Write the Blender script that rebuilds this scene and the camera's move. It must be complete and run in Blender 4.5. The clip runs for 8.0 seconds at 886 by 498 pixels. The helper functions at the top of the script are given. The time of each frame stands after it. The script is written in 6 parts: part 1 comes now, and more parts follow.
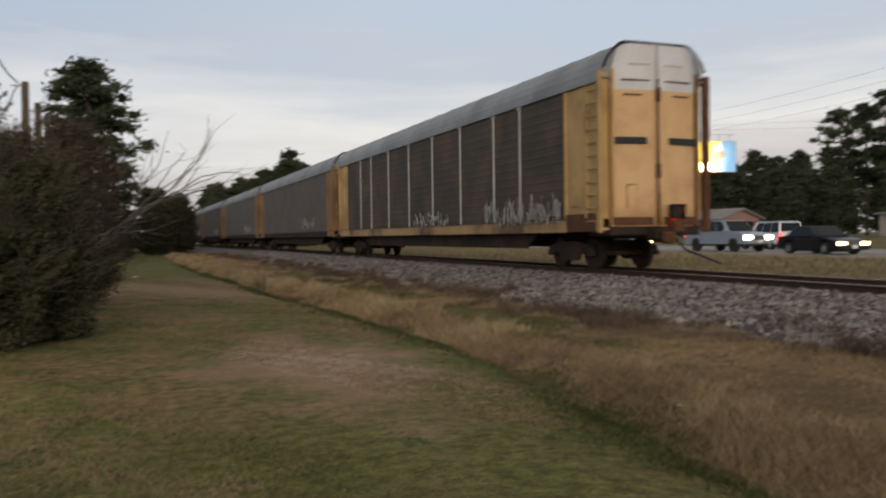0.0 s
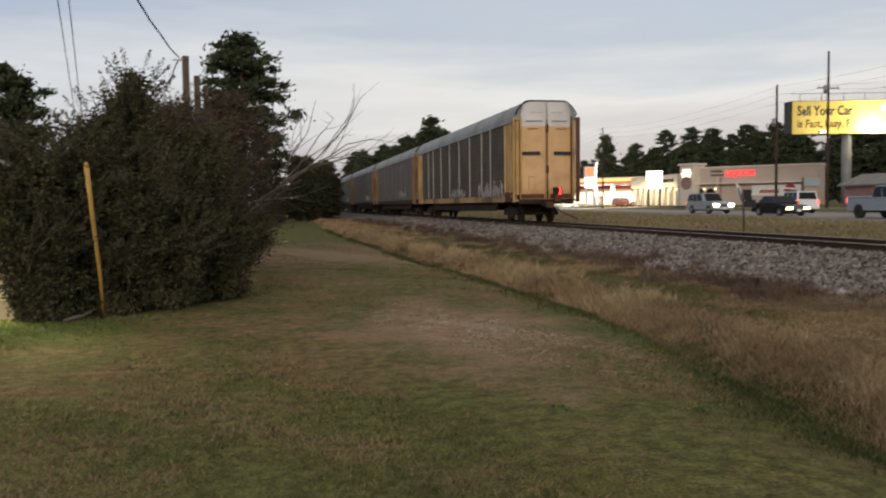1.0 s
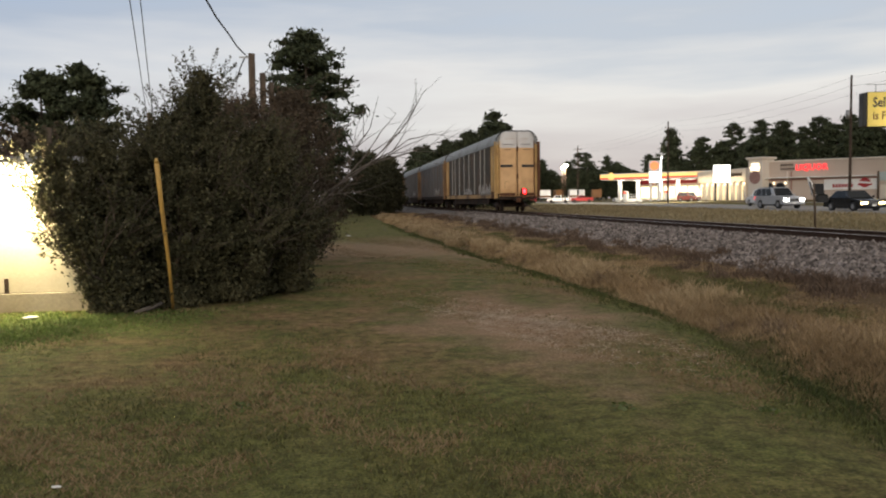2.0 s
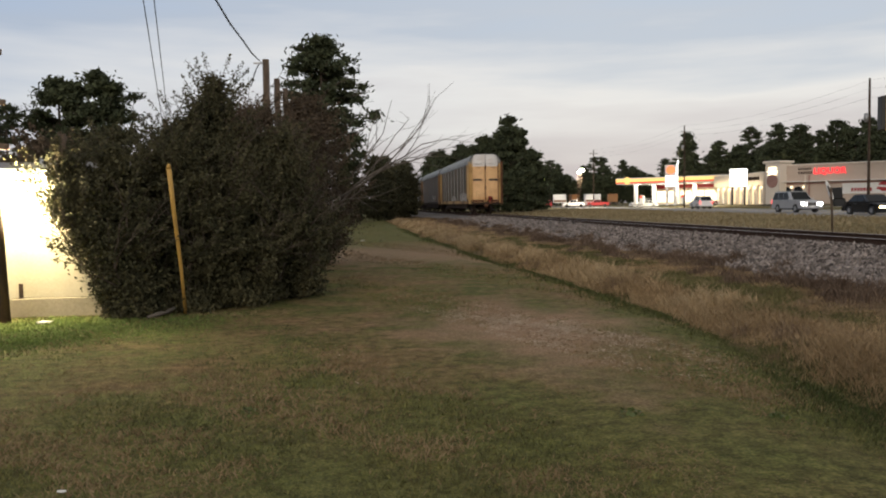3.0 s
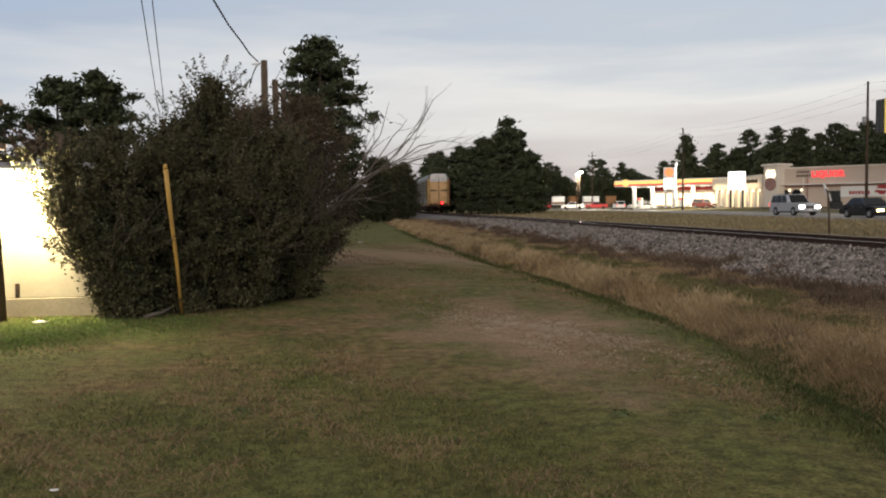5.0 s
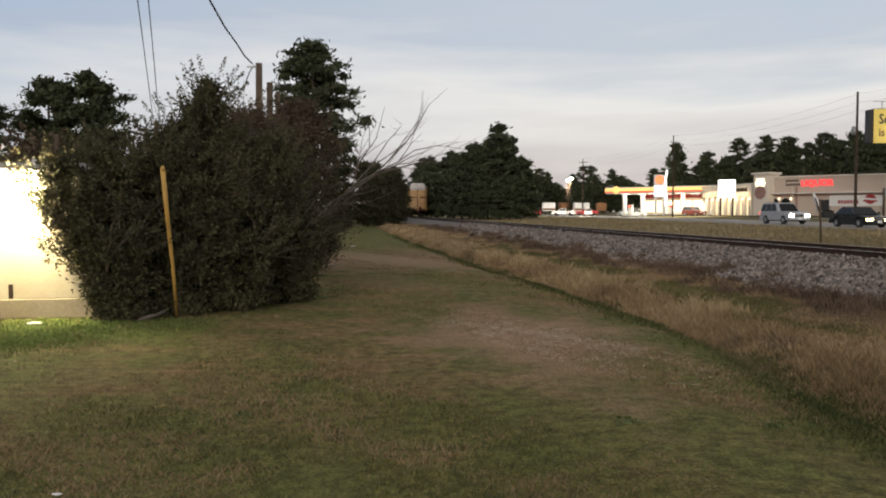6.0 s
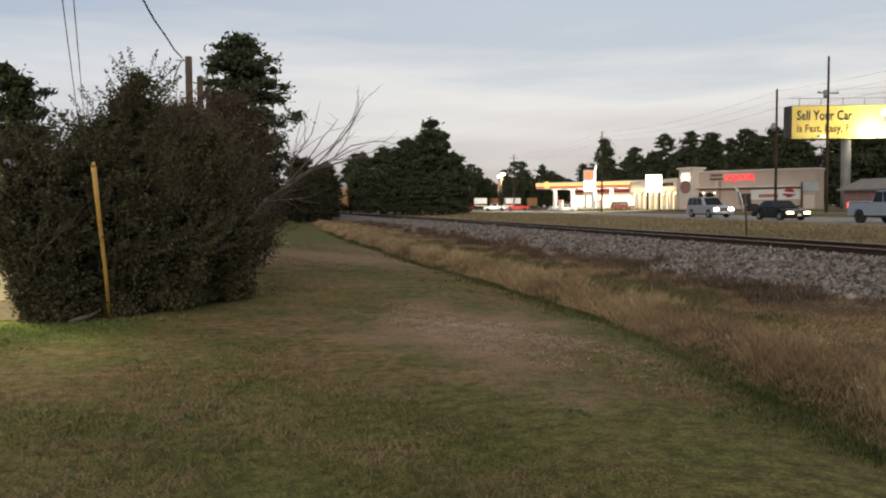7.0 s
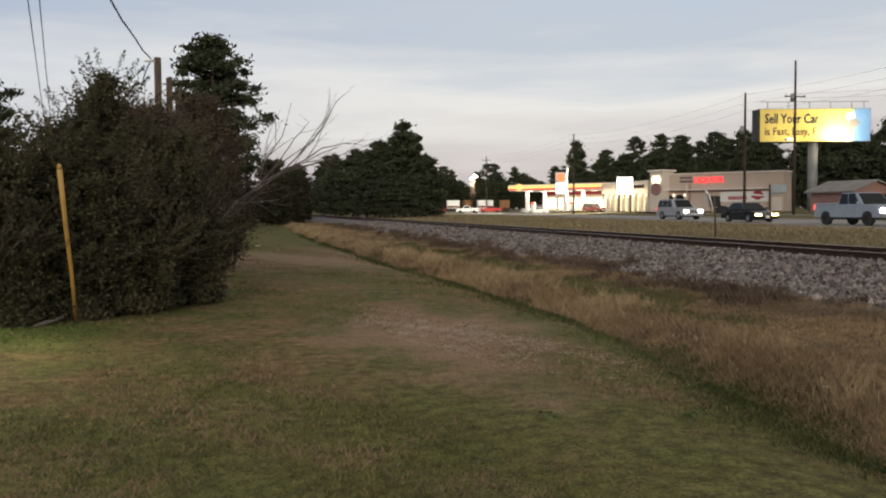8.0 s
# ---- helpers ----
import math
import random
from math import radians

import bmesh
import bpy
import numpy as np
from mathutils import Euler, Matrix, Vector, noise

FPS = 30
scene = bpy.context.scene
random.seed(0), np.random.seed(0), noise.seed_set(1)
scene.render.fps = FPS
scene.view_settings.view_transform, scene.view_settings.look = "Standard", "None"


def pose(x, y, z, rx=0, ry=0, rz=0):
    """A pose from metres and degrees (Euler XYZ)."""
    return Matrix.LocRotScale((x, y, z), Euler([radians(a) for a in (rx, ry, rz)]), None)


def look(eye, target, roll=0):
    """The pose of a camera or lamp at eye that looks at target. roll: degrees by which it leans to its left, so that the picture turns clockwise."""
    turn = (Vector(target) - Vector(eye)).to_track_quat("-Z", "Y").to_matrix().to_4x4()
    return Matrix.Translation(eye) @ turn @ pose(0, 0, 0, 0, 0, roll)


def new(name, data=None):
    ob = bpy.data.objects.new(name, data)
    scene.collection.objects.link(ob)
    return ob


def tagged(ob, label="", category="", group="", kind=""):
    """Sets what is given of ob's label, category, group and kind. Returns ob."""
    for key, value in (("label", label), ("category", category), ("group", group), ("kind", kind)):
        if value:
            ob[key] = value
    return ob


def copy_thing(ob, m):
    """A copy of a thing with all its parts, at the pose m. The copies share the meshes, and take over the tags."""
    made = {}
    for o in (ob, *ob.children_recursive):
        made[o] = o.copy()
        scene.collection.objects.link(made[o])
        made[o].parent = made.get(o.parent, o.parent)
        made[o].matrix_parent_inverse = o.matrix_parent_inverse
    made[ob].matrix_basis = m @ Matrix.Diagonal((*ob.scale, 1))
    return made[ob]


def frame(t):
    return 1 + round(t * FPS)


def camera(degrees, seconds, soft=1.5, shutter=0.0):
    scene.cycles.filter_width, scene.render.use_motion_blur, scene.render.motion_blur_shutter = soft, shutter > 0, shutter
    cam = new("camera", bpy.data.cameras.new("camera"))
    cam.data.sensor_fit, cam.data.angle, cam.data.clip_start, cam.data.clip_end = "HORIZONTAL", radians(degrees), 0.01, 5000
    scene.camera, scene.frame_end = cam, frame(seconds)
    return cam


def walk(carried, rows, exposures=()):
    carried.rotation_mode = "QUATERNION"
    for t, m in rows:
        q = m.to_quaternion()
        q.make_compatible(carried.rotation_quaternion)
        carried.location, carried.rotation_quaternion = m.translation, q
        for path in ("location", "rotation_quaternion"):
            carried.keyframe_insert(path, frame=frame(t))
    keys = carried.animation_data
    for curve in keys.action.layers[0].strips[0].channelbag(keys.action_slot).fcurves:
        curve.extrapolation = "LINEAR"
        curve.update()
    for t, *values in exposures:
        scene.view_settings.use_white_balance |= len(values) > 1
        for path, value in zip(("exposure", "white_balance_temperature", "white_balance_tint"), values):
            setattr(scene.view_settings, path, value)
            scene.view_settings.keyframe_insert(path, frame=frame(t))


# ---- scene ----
cam = camera(55.25, 8.0, soft=2.0, shutter=0.5)
walk(cam, [
    (0.0, pose(0.125, -0.159, 1.659, 89.16, 0.67, -20.71)),
    (0.5, pose(0.079, -0.169, 1.659, 87.97, 0.87, -14.89)),
    (1.0, pose(0.107, -0.104, 1.654, 86.99, 0.68, -11.27)),
    (1.5, pose(0.097, -0.120, 1.657, 86.56, 0.63, -8.62)),
    (3.0, pose(0.188, -0.104, 1.655, 87.02, 0.82, -6.03)),
    (3.5, pose(0.203, -0.138, 1.641, 86.42, 1.15, -5.42)),
    (4.0, pose(0.235, -0.124, 1.647, 86.02, 2.11, -4.60)),
    (4.5, pose(0.234, -0.134, 1.653, 86.57, 1.34, -5.38)),
    (6.0, pose(0.107, -0.087, 1.650, 87.46, -0.01, -6.78)),
    (6.5, pose(0.005, -0.037, 1.649, 87.14, 1.07, -9.18)),
    (7.0, pose(-0.029, -0.008, 1.650, 87.16, 0.35, -11.39)),
    (7.5, pose(-0.040, -0.019, 1.654, 87.26, 0.00, -12.05)),
    (8.0, pose(-0.004, -0.005, 1.651, 87.30, 0.39, -13.23)),
], [(0.0, 0.0), (8.0, 0.0)])

# ---- world and sun: dusk under a broken overcast ----
SUN_EL, SUN_AZ = 14.0, 200.0      # the sun's glow comes from behind the camera
world = bpy.data.worlds.new("world")
scene.world = world
world.use_nodes = True
wn, wl = world.node_tree.nodes, world.node_tree.links
wn.clear()
w_out = wn.new("ShaderNodeOutputWorld")
w_bg = wn.new("ShaderNodeBackground")
w_sky = wn.new("ShaderNodeTexSky")
w_sky.sky_type = "NISHITA"
w_sky.sun_disc = False
w_sky.sun_elevation, w_sky.sun_rotation = radians(SUN_EL), radians(SUN_AZ)
w_tc = wn.new("ShaderNodeTexCoord")
w_sep = wn.new("ShaderNodeSeparateXYZ")
w_map = wn.new("ShaderNodeMapping")
w_map.inputs["Scale"].default_value = (1.1, 1.1, 9.0)
w_noise = wn.new("ShaderNodeTexNoise")
w_noise.inputs["Scale"].default_value = 2.2
w_noise.inputs["Detail"].default_value = 5.0
w_add = wn.new("ShaderNodeMath")
w_add.operation = "MULTIPLY_ADD"
w_add.inputs[1].default_value, w_add.inputs[2].default_value = 0.22, -0.11
w_sum = wn.new("ShaderNodeMath")
w_sum.operation = "ADD"
w_ramp = wn.new("ShaderNodeValToRGB")
cr = w_ramp.color_ramp
cr.elements[0].position, cr.elements[0].color = 0.0, (0.60, 0.53, 0.55, 1)
cr.elements[1].position, cr.elements[1].color = 1.0, (0.60, 0.53, 0.46, 1)
for pos, col in ((0.05, (0.68, 0.61, 0.61, 1)), (0.13, (0.93, 0.89, 0.85, 1)), (0.19, (0.62, 0.66, 0.725, 1)), (0.32, (0.55, 0.66, 0.82, 1)), (0.50, (0.60, 0.60, 0.60, 1))):
    e = cr.elements.new(pos)
    e.color = col
w_mix = wn.new("ShaderNodeMixRGB")
w_mix.inputs[0].default_value = 0.88
w_dim = wn.new("ShaderNodeMixRGB")
w_dim.blend_type = "MULTIPLY"
w_dim.inputs[0].default_value = 1.0
w_dim.inputs[2].default_value = (0.10, 0.10, 0.10, 1)
wl.new(w_tc.outputs["Generated"], w_sep.inputs[0])
wl.new(w_tc.outputs["Generated"], w_map.inputs["Vector"])
wl.new(w_map.outputs[0], w_noise.inputs["Vector"])
wl.new(w_noise.outputs["Fac"], w_add.inputs[0])
wl.new(w_add.outputs[0], w_sum.inputs[0])
wl.new(w_sep.outputs["Z"], w_sum.inputs[1])
wl.new(w_sum.outputs[0], w_ramp.inputs[0])
wl.new(w_sky.outputs[0], w_dim.inputs[1])
wl.new(w_dim.outputs[0], w_mix.inputs[1])
wl.new(w_ramp.outputs[0], w_mix.inputs[2])
# the sky turns a little deeper and bluer away from the bright cloud bank
w_side = wn.new("ShaderNodeMapRange")
w_side.inputs["From Min"].default_value, w_side.inputs["From Max"].default_value = -0.55, 0.25
w_tint = wn.new("ShaderNodeMixRGB")
w_tint.inputs[1].default_value, w_tint.inputs[2].default_value = (0.755, 0.825, 0.935, 1), (1.0, 1.0, 1.0, 1)
w_shade = wn.new("ShaderNodeMixRGB")
w_shade.blend_type = "MULTIPLY"
w_shade.inputs[0].default_value = 1.0
wl.new(w_sep.outputs["X"], w_side.inputs["Value"])
wl.new(w_side.outputs[0], w_tint.inputs[0])
wl.new(w_mix.outputs[0], w_shade.inputs[1])
wl.new(w_tint.outputs[0], w_shade.inputs[2])
wl.new(w_shade.outputs[0], w_bg.inputs["Color"])
w_bg.inputs["Strength"].default_value = 0.95
wl.new(w_bg.outputs[0], w_out.inputs["Surface"])

sun_data = bpy.data.lights.new("sun", "SUN")
sun_data.energy, sun_data.angle, sun_data.color = 1.1, radians(25), (1.0, 0.86, 0.70)
sun = new("sun", sun_data)
_a, _e = radians(SUN_AZ), radians(SUN_EL)
sun.matrix_world = look((0, 0, 60), (-60 * math.sin(_a) * math.cos(_e), -60 * math.cos(_a) * math.cos(_e), 60 - 60 * math.sin(_e)))


# ---- materials ----
def ramp_stops(node, stops):
    c = node.color_ramp
    while len(c.elements) > 1:
        c.elements.remove(c.elements[-1])
    c.elements[0].position, c.elements[0].color = stops[0][0], (*stops[0][1], 1)
    for p, col in stops[1:]:
        c.elements.new(p).color = (*col, 1)


def material(name, dark, light, rough=0.8, scale=6.0, fine=60.0, metal=0.0, bump=0.15, vary=0.0, island=0.0, glow=None, glow_strength=0.0, stain=None, stain_scale=1.2, stain_amount=0.5, stretch=(1, 1, 1)):
    """A surface with a coarse and a fine grain between two colours, optional stains, per-object variation and relief."""
    m = bpy.data.materials.new(name)
    m.use_nodes = True
    n, l = m.node_tree.nodes, m.node_tree.links
    b = n["Principled BSDF"]
    tc = n.new("ShaderNodeTexCoord")
    mp = n.new("ShaderNodeMapping")
    mp.inputs["Scale"].default_value = stretch
    l.new(tc.outputs["Object"], mp.inputs["Vector"])
    a = n.new("ShaderNodeTexNoise")
    a.inputs["Scale"].default_value, a.inputs["Detail"].default_value = scale, 4
    f = n.new("ShaderNodeTexNoise")
    f.inputs["Scale"].default_value, f.inputs["Detail"].default_value = fine, 3
    l.new(mp.outputs[0], a.inputs["Vector"])
    l.new(mp.outputs[0], f.inputs["Vector"])
    mx = n.new("ShaderNodeMath")
    mx.operation = "MULTIPLY_ADD"
    mx.inputs[1].default_value = 0.45
    half = n.new("ShaderNodeMath")
    half.operation = "MULTIPLY"
    half.inputs[1].default_value = 0.55
    l.new(a.outputs["Fac"], half.inputs[0])
    l.new(f.outputs["Fac"], mx.inputs[0])
    l.new(half.outputs[0], mx.inputs[2])
    r = n.new("ShaderNodeValToRGB")
    ramp_stops(r, [(0.33, dark), (0.67, light)])
    l.new(mx.outputs[0], r.inputs[0])
    col = r.outputs[0]
    if stain:
        s = n.new("ShaderNodeTexNoise")
        s.inputs["Scale"].default_value, s.inputs["Detail"].default_value = stain_scale, 6
        l.new(tc.outputs["Object"], s.inputs["Vector"])
        sr = n.new("ShaderNodeValToRGB")
        ramp_stops(sr, [(0.48, (0, 0, 0)), (0.68, (stain_amount,) * 3)])
        l.new(s.outputs["Fac"], sr.inputs[0])
        sm = n.new("ShaderNodeMixRGB")
        sm.inputs[2].default_value = (*stain, 1)
        l.new(sr.outputs[0], sm.inputs[0])
        l.new(col, sm.inputs[1])
        col = sm.outputs[0]
    if vary or island:
        if vary:
            src = n.new("ShaderNodeObjectInfo").outputs["Random"]
        else:
            src = n.new("ShaderNodeNewGeometry").outputs["Random Per Island"]
        amount = vary or island
        k = n.new("ShaderNodeMapRange")
        k.inputs["To Min"].default_value, k.inputs["To Max"].default_value = 1 - amount, 1 + amount
        l.new(src, k.inputs["Value"])
        h = n.new("ShaderNodeHueSaturation")
        l.new(k.outputs[0], h.inputs["Value"])
        l.new(col, h.inputs["Color"])
        col = h.outputs[0]
    l.new(col, b.inputs["Base Color"])
    b.inputs["Roughness"].default_value, b.inputs["Metallic"].default_value = rough, metal
    if rough > 0.84:
        b.inputs["Specular IOR Level"].default_value = 0.2
    if bump:
        bp = n.new("ShaderNodeBump")
        bp.inputs["Strength"].default_value, bp.inputs["Distance"].default_value = bump, 0.02
        l.new(mx.outputs[0], bp.inputs["Height"])
        l.new(bp.outputs[0], b.inputs["Normal"])
    if glow:
        b.inputs["Emission Color"].default_value, b.inputs["Emission Strength"].default_value = (*glow, 1), glow_strength
    return m


def glass(name, tint=(0.016, 0.018, 0.02), rough=0.05):
    m = bpy.data.materials.new(name)
    m.use_nodes = True
    b = m.node_tree.nodes["Principled BSDF"]
    b.inputs["Base Color"].default_value = (*tint, 1)
    b.inputs["Roughness"].default_value = rough
    b.inputs["IOR"].default_value = 1.3
    b.inputs["Specular IOR Level"].default_value = 0.3
    return m


M = {}
M["rail"] = material("rail_side", (0.035, 0.022, 0.015), (0.08, 0.045, 0.03), 0.85, 8, 80)
M["railhead"] = material("rail_head", (0.24, 0.19, 0.16), (0.36, 0.30, 0.26), 0.35, 8, 80, metal=0.8, bump=0.02)
M["tie"] = material("tie_wood", (0.03, 0.022, 0.017), (0.09, 0.07, 0.055), 0.9, 5, 50, vary=0.35, stretch=(1, 6, 6))
M["stone"] = material("ballast_stone", (0.10, 0.080, 0.070), (0.31, 0.265, 0.235), 0.9, 3, 40, island=0.75)
M["yellow"] = material("car_yellow", (0.44, 0.27, 0.09), (0.58, 0.37, 0.14), 0.6, 1.2, 25, bump=0.05, stain=(0.16, 0.07, 0.03), stain_scale=0.8, stain_amount=0.55)
M["door"] = material("door_yellow", (0.62, 0.37, 0.165), (0.74, 0.46, 0.22), 0.6, 0.9, 20, bump=0.05, stain=(0.36, 0.16, 0.07), stain_scale=1.2, stain_amount=0.35)
M["screen"] = material("screen_panel", (0.046, 0.036, 0.023), (0.080, 0.062, 0.040), 0.75, 1.0, 18, bump=0.1, stain=(0.14, 0.075, 0.04), stain_scale=0.5, stain_amount=0.6)
M["screen_grey"] = material("screen_panel_grey", (0.085, 0.075, 0.066), (0.145, 0.128, 0.11), 0.7, 1.0, 18, bump=0.1, stain=(0.16, 0.09, 0.05), stain_scale=0.5, stain_amount=0.6)
M["post"] = material("post_galvanised", (0.30, 0.28, 0.25), (0.46, 0.44, 0.40), 0.5, 2, 30, bump=0.03)
M["roof"] = material("roof_galvanised", (0.23, 0.24, 0.235), (0.34, 0.35, 0.345), 0.6, 0.7, 14, metal=0.1, bump=0.04, stain=(0.16, 0.15, 0.135), stain_scale=0.4)
M["roof_dark"] = material("roof_weathered", (0.17, 0.155, 0.14), (0.27, 0.25, 0.23), 0.8, 1, 20, stain=(0.11, 0.10, 0.09), stain_scale=0.5)
M["capwhite"] = material("cap_white", (0.58, 0.55, 0.52), (0.72, 0.69, 0.66), 0.6, 0.9, 20, bump=0.04, stain=(0.45, 0.36, 0.30), stain_scale=0.7)
M["under"] = material("underframe", (0.018, 0.013, 0.010), (0.05, 0.035, 0.027), 0.85, 3, 30, stain=(0.09, 0.045, 0.025))
M["rust"] = material("rust", (0.07, 0.030, 0.016), (0.16, 0.075, 0.04), 0.85, 3, 30)
M["black"] = material("black_rubber", (0.012, 0.012, 0.012), (0.03, 0.03, 0.03), 0.7, 5, 60)
M["spray"] = material("spray_paint", (0.20, 0.19, 0.18), (0.46, 0.44, 0.42), 0.7, 5, 40, bump=0)
# darker copy of the pole wood, with the near pole's unlit front put in
M["wood_dark"] = material("pole_wood_dark", (0.035, 0.024, 0.017), (0.085, 0.060, 0.044), 0.9, 3, 40, stretch=(6, 6, 0.6))
M["wood"] = material("pole_wood", (0.07, 0.05, 0.035), (0.17, 0.125, 0.09), 0.9, 3, 40, vary=0.2, stretch=(6, 6, 0.6))
M["bark"] = material("bark", (0.05, 0.04, 0.032), (0.14, 0.11, 0.085), 0.95, 4, 40, bump=0.5, stretch=(3, 3, 0.8))
M["twig"] = material("bare_twig", (0.085, 0.070, 0.058), (0.17, 0.145, 0.122), 0.9, 5, 60)
M["needles"] = material("pine_needles", (0.028, 0.036, 0.020), (0.078, 0.090, 0.046), 0.9, 0.4, 6, bump=0, island=0.4)
M["leaves"] = material("shrub_leaves", (0.036, 0.038, 0.019), (0.098, 0.088, 0.046), 0.9, 0.9, 5, bump=0, island=0.35)
M["leaves_dry"] = material("shrub_leaves_brown", (0.062, 0.048, 0.032), (0.135, 0.098, 0.066), 0.9, 0.9, 5, bump=0, island=0.35)
M["concrete"] = material("concrete", (0.30, 0.29, 0.27), (0.42, 0.41, 0.39), 0.85, 2, 30)
M["asphalt"] = material("asphalt", (0.22, 0.21, 0.195), (0.34, 0.32, 0.30), 0.8, 0.3, 60, stain=(0.13, 0.125, 0.12), stain_scale=0.2)
M["paint_white"] = material("road_paint", (0.6, 0.6, 0.58), (0.75, 0.75, 0.72), 0.7, 2, 40)
M["paint_yellow"] = material("road_paint_yellow", (0.55, 0.38, 0.06), (0.66, 0.46, 0.08), 0.7, 2, 40)
M["dryblade"] = material("dry_grass", (0.215, 0.148, 0.078), (0.43, 0.305, 0.172), 0.85, 0.5, 9, bump=0, island=0.35)
M["brownblade"] = material("brown_weed", (0.125, 0.088, 0.058), (0.275, 0.195, 0.13), 0.9, 0.5, 9, bump=0, island=0.35)
M["greenblade"] = material("lawn_blade", (0.044, 0.054, 0.012), (0.200, 0.190, 0.056), 0.8, 0.5, 9, bump=0, island=0.5)
M["wall_cream"] = material("wall_cream", (0.33, 0.295, 0.225), (0.40, 0.36, 0.28), 0.8, 1.5, 30, stain=(0.26, 0.225, 0.165), stain_scale=0.7)
M["stucco"] = material("stucco", (0.47, 0.375, 0.305), (0.56, 0.455, 0.375), 0.85, 0.4, 12)
M["stucco_light"] = material("stucco_light", (0.62, 0.55, 0.47), (0.74, 0.66, 0.56), 0.85, 0.4, 12)
M["trim_white"] = material("trim_white", (0.68, 0.67, 0.64), (0.8, 0.79, 0.76), 0.7, 1, 20)
M["metal"] = material("grey_metal", (0.25, 0.25, 0.25), (0.38, 0.38, 0.38), 0.45, 2, 40, metal=0.6, bump=0.03)
M["pole_grey"] = material("pole_grey", (0.20, 0.20, 0.19), (0.29, 0.29, 0.28), 0.7, 0.8, 20, stain=(0.15, 0.14, 0.13), stain_scale=0.6)
M["chrome"] = material("chrome", (0.55, 0.55, 0.55), (0.7, 0.7, 0.7), 0.15, 3, 40, metal=1.0, bump=0)
M["glass"] = glass("dark_glass")
M["silver"] = material("paint_silver", (0.42, 0.425, 0.44), (0.50, 0.505, 0.52), 0.3, 2, 90, metal=0.3, bump=0)
M["bluesilver"] = material("paint_blue_silver", (0.33, 0.37, 0.42), (0.41, 0.45, 0.50), 0.3, 2, 90, metal=0.2, bump=0)
M["blackpaint"] = material("paint_black", (0.010, 0.011, 0.013), (0.02, 0.022, 0.025), 0.2, 2, 90, bump=0)
M["whitepaint"] = material("paint_white_car", (0.66, 0.66, 0.66), (0.76, 0.76, 0.75), 0.3, 2, 90, bump=0)
M["maroon"] = material("paint_maroon", (0.10, 0.018, 0.016), (0.15, 0.03, 0.026), 0.35, 2, 90, bump=0)
M["redpaint"] = material("paint_red", (0.28, 0.02, 0.02), (0.38, 0.03, 0.03), 0.35, 2, 90, bump=0)
M["headlight"] = material("headlight_lens", (0.8, 0.8, 0.8), (0.9, 0.9, 0.9), 0.2, 2, 50, bump=0, glow=(1.0, 0.93, 0.86), glow_strength=14)
M["amber"] = material("amber_headlight", (0.8, 0.6, 0.3), (0.9, 0.7, 0.4), 0.2, 2, 50, bump=0, glow=(1.0, 0.66, 0.26), glow_strength=14)
M["taillight"] = material("tail_lens", (0.5, 0.02, 0.02), (0.6, 0.03, 0.03), 0.3, 2, 50, bump=0, glow=(1.0, 0.10, 0.08), glow_strength=3)


# ---- building helpers ----
def box(bm, c, s, rot=None, bevel=0.0):
    """A box of size s round c, turned by the matrix rot, with its edges broken."""
    r = bmesh.ops.create_cube(bm, size=1.0)
    vs = r["verts"]
    for v in vs:
        v.co = Vector((v.co.x * s[0], v.co.y * s[1], v.co.z * s[2]))
    if bevel:
        es = list({e for v in vs for e in v.link_edges})
        vs = list({v for f in bmesh.ops.bevel(bm, geom=es, offset=bevel, segments=1, affect="EDGES")["faces"] for v in f.verts} | {v for v in vs if v.is_valid})
    for v in vs:
        v.co = (rot @ v.co if rot else v.co) + Vector(c)
    return bm


def cyl(bm, p0, p1, r0, r1=None, seg=10, caps=True):
    """A tapered round bar from p0 to p1."""
    r1 = r0 if r1 is None else r1
    p0, p1 = Vector(p0), Vector(p1)
    z = (p1 - p0).normalized()
    x = z.orthogonal().normalized()
    y = z.cross(x)
    rings = []
    for p, r in ((p0, r0), (p1, r1)):
        rings.append([bm.verts.new(p + (x * math.cos(a) + y * math.sin(a)) * r) for a in [2 * math.pi * i / seg for i in range(seg)]])
    for i in range(seg):
        j = (i + 1) % seg
        bm.faces.new((rings[0][i], rings[0][j], rings[1][j], rings[1][i])).smooth = True
    if caps:
        bm.faces.new(rings[0][::-1])
        bm.faces.new(rings[1])
    return bm


def tube(bm, pts, radii, seg=6):
    """A bar that follows pts, with a radius for each."""
    rings, n = [], len(pts)
    for i, p in enumerate(pts):
        d = (Vector(pts[min(i + 1, n - 1)]) - Vector(pts[max(i - 1, 0)])).normalized()
        x = d.cross(Vector((0.13, 0.97, 0.2))).normalized()
        y = d.cross(x)
        rings.append([bm.verts.new(Vector(p) + (x * math.cos(a) + y * math.sin(a)) * radii[i]) for a in [2 * math.pi * k / seg for k in range(seg)]])
    for a, b in zip(rings, rings[1:]):
        for i in range(seg):
            j = (i + 1) % seg
            bm.faces.new((a[i], a[j], b[j], b[i])).smooth = True
    bm.faces.new(rings[0][::-1])
    bm.faces.new(rings[-1])
    return bm


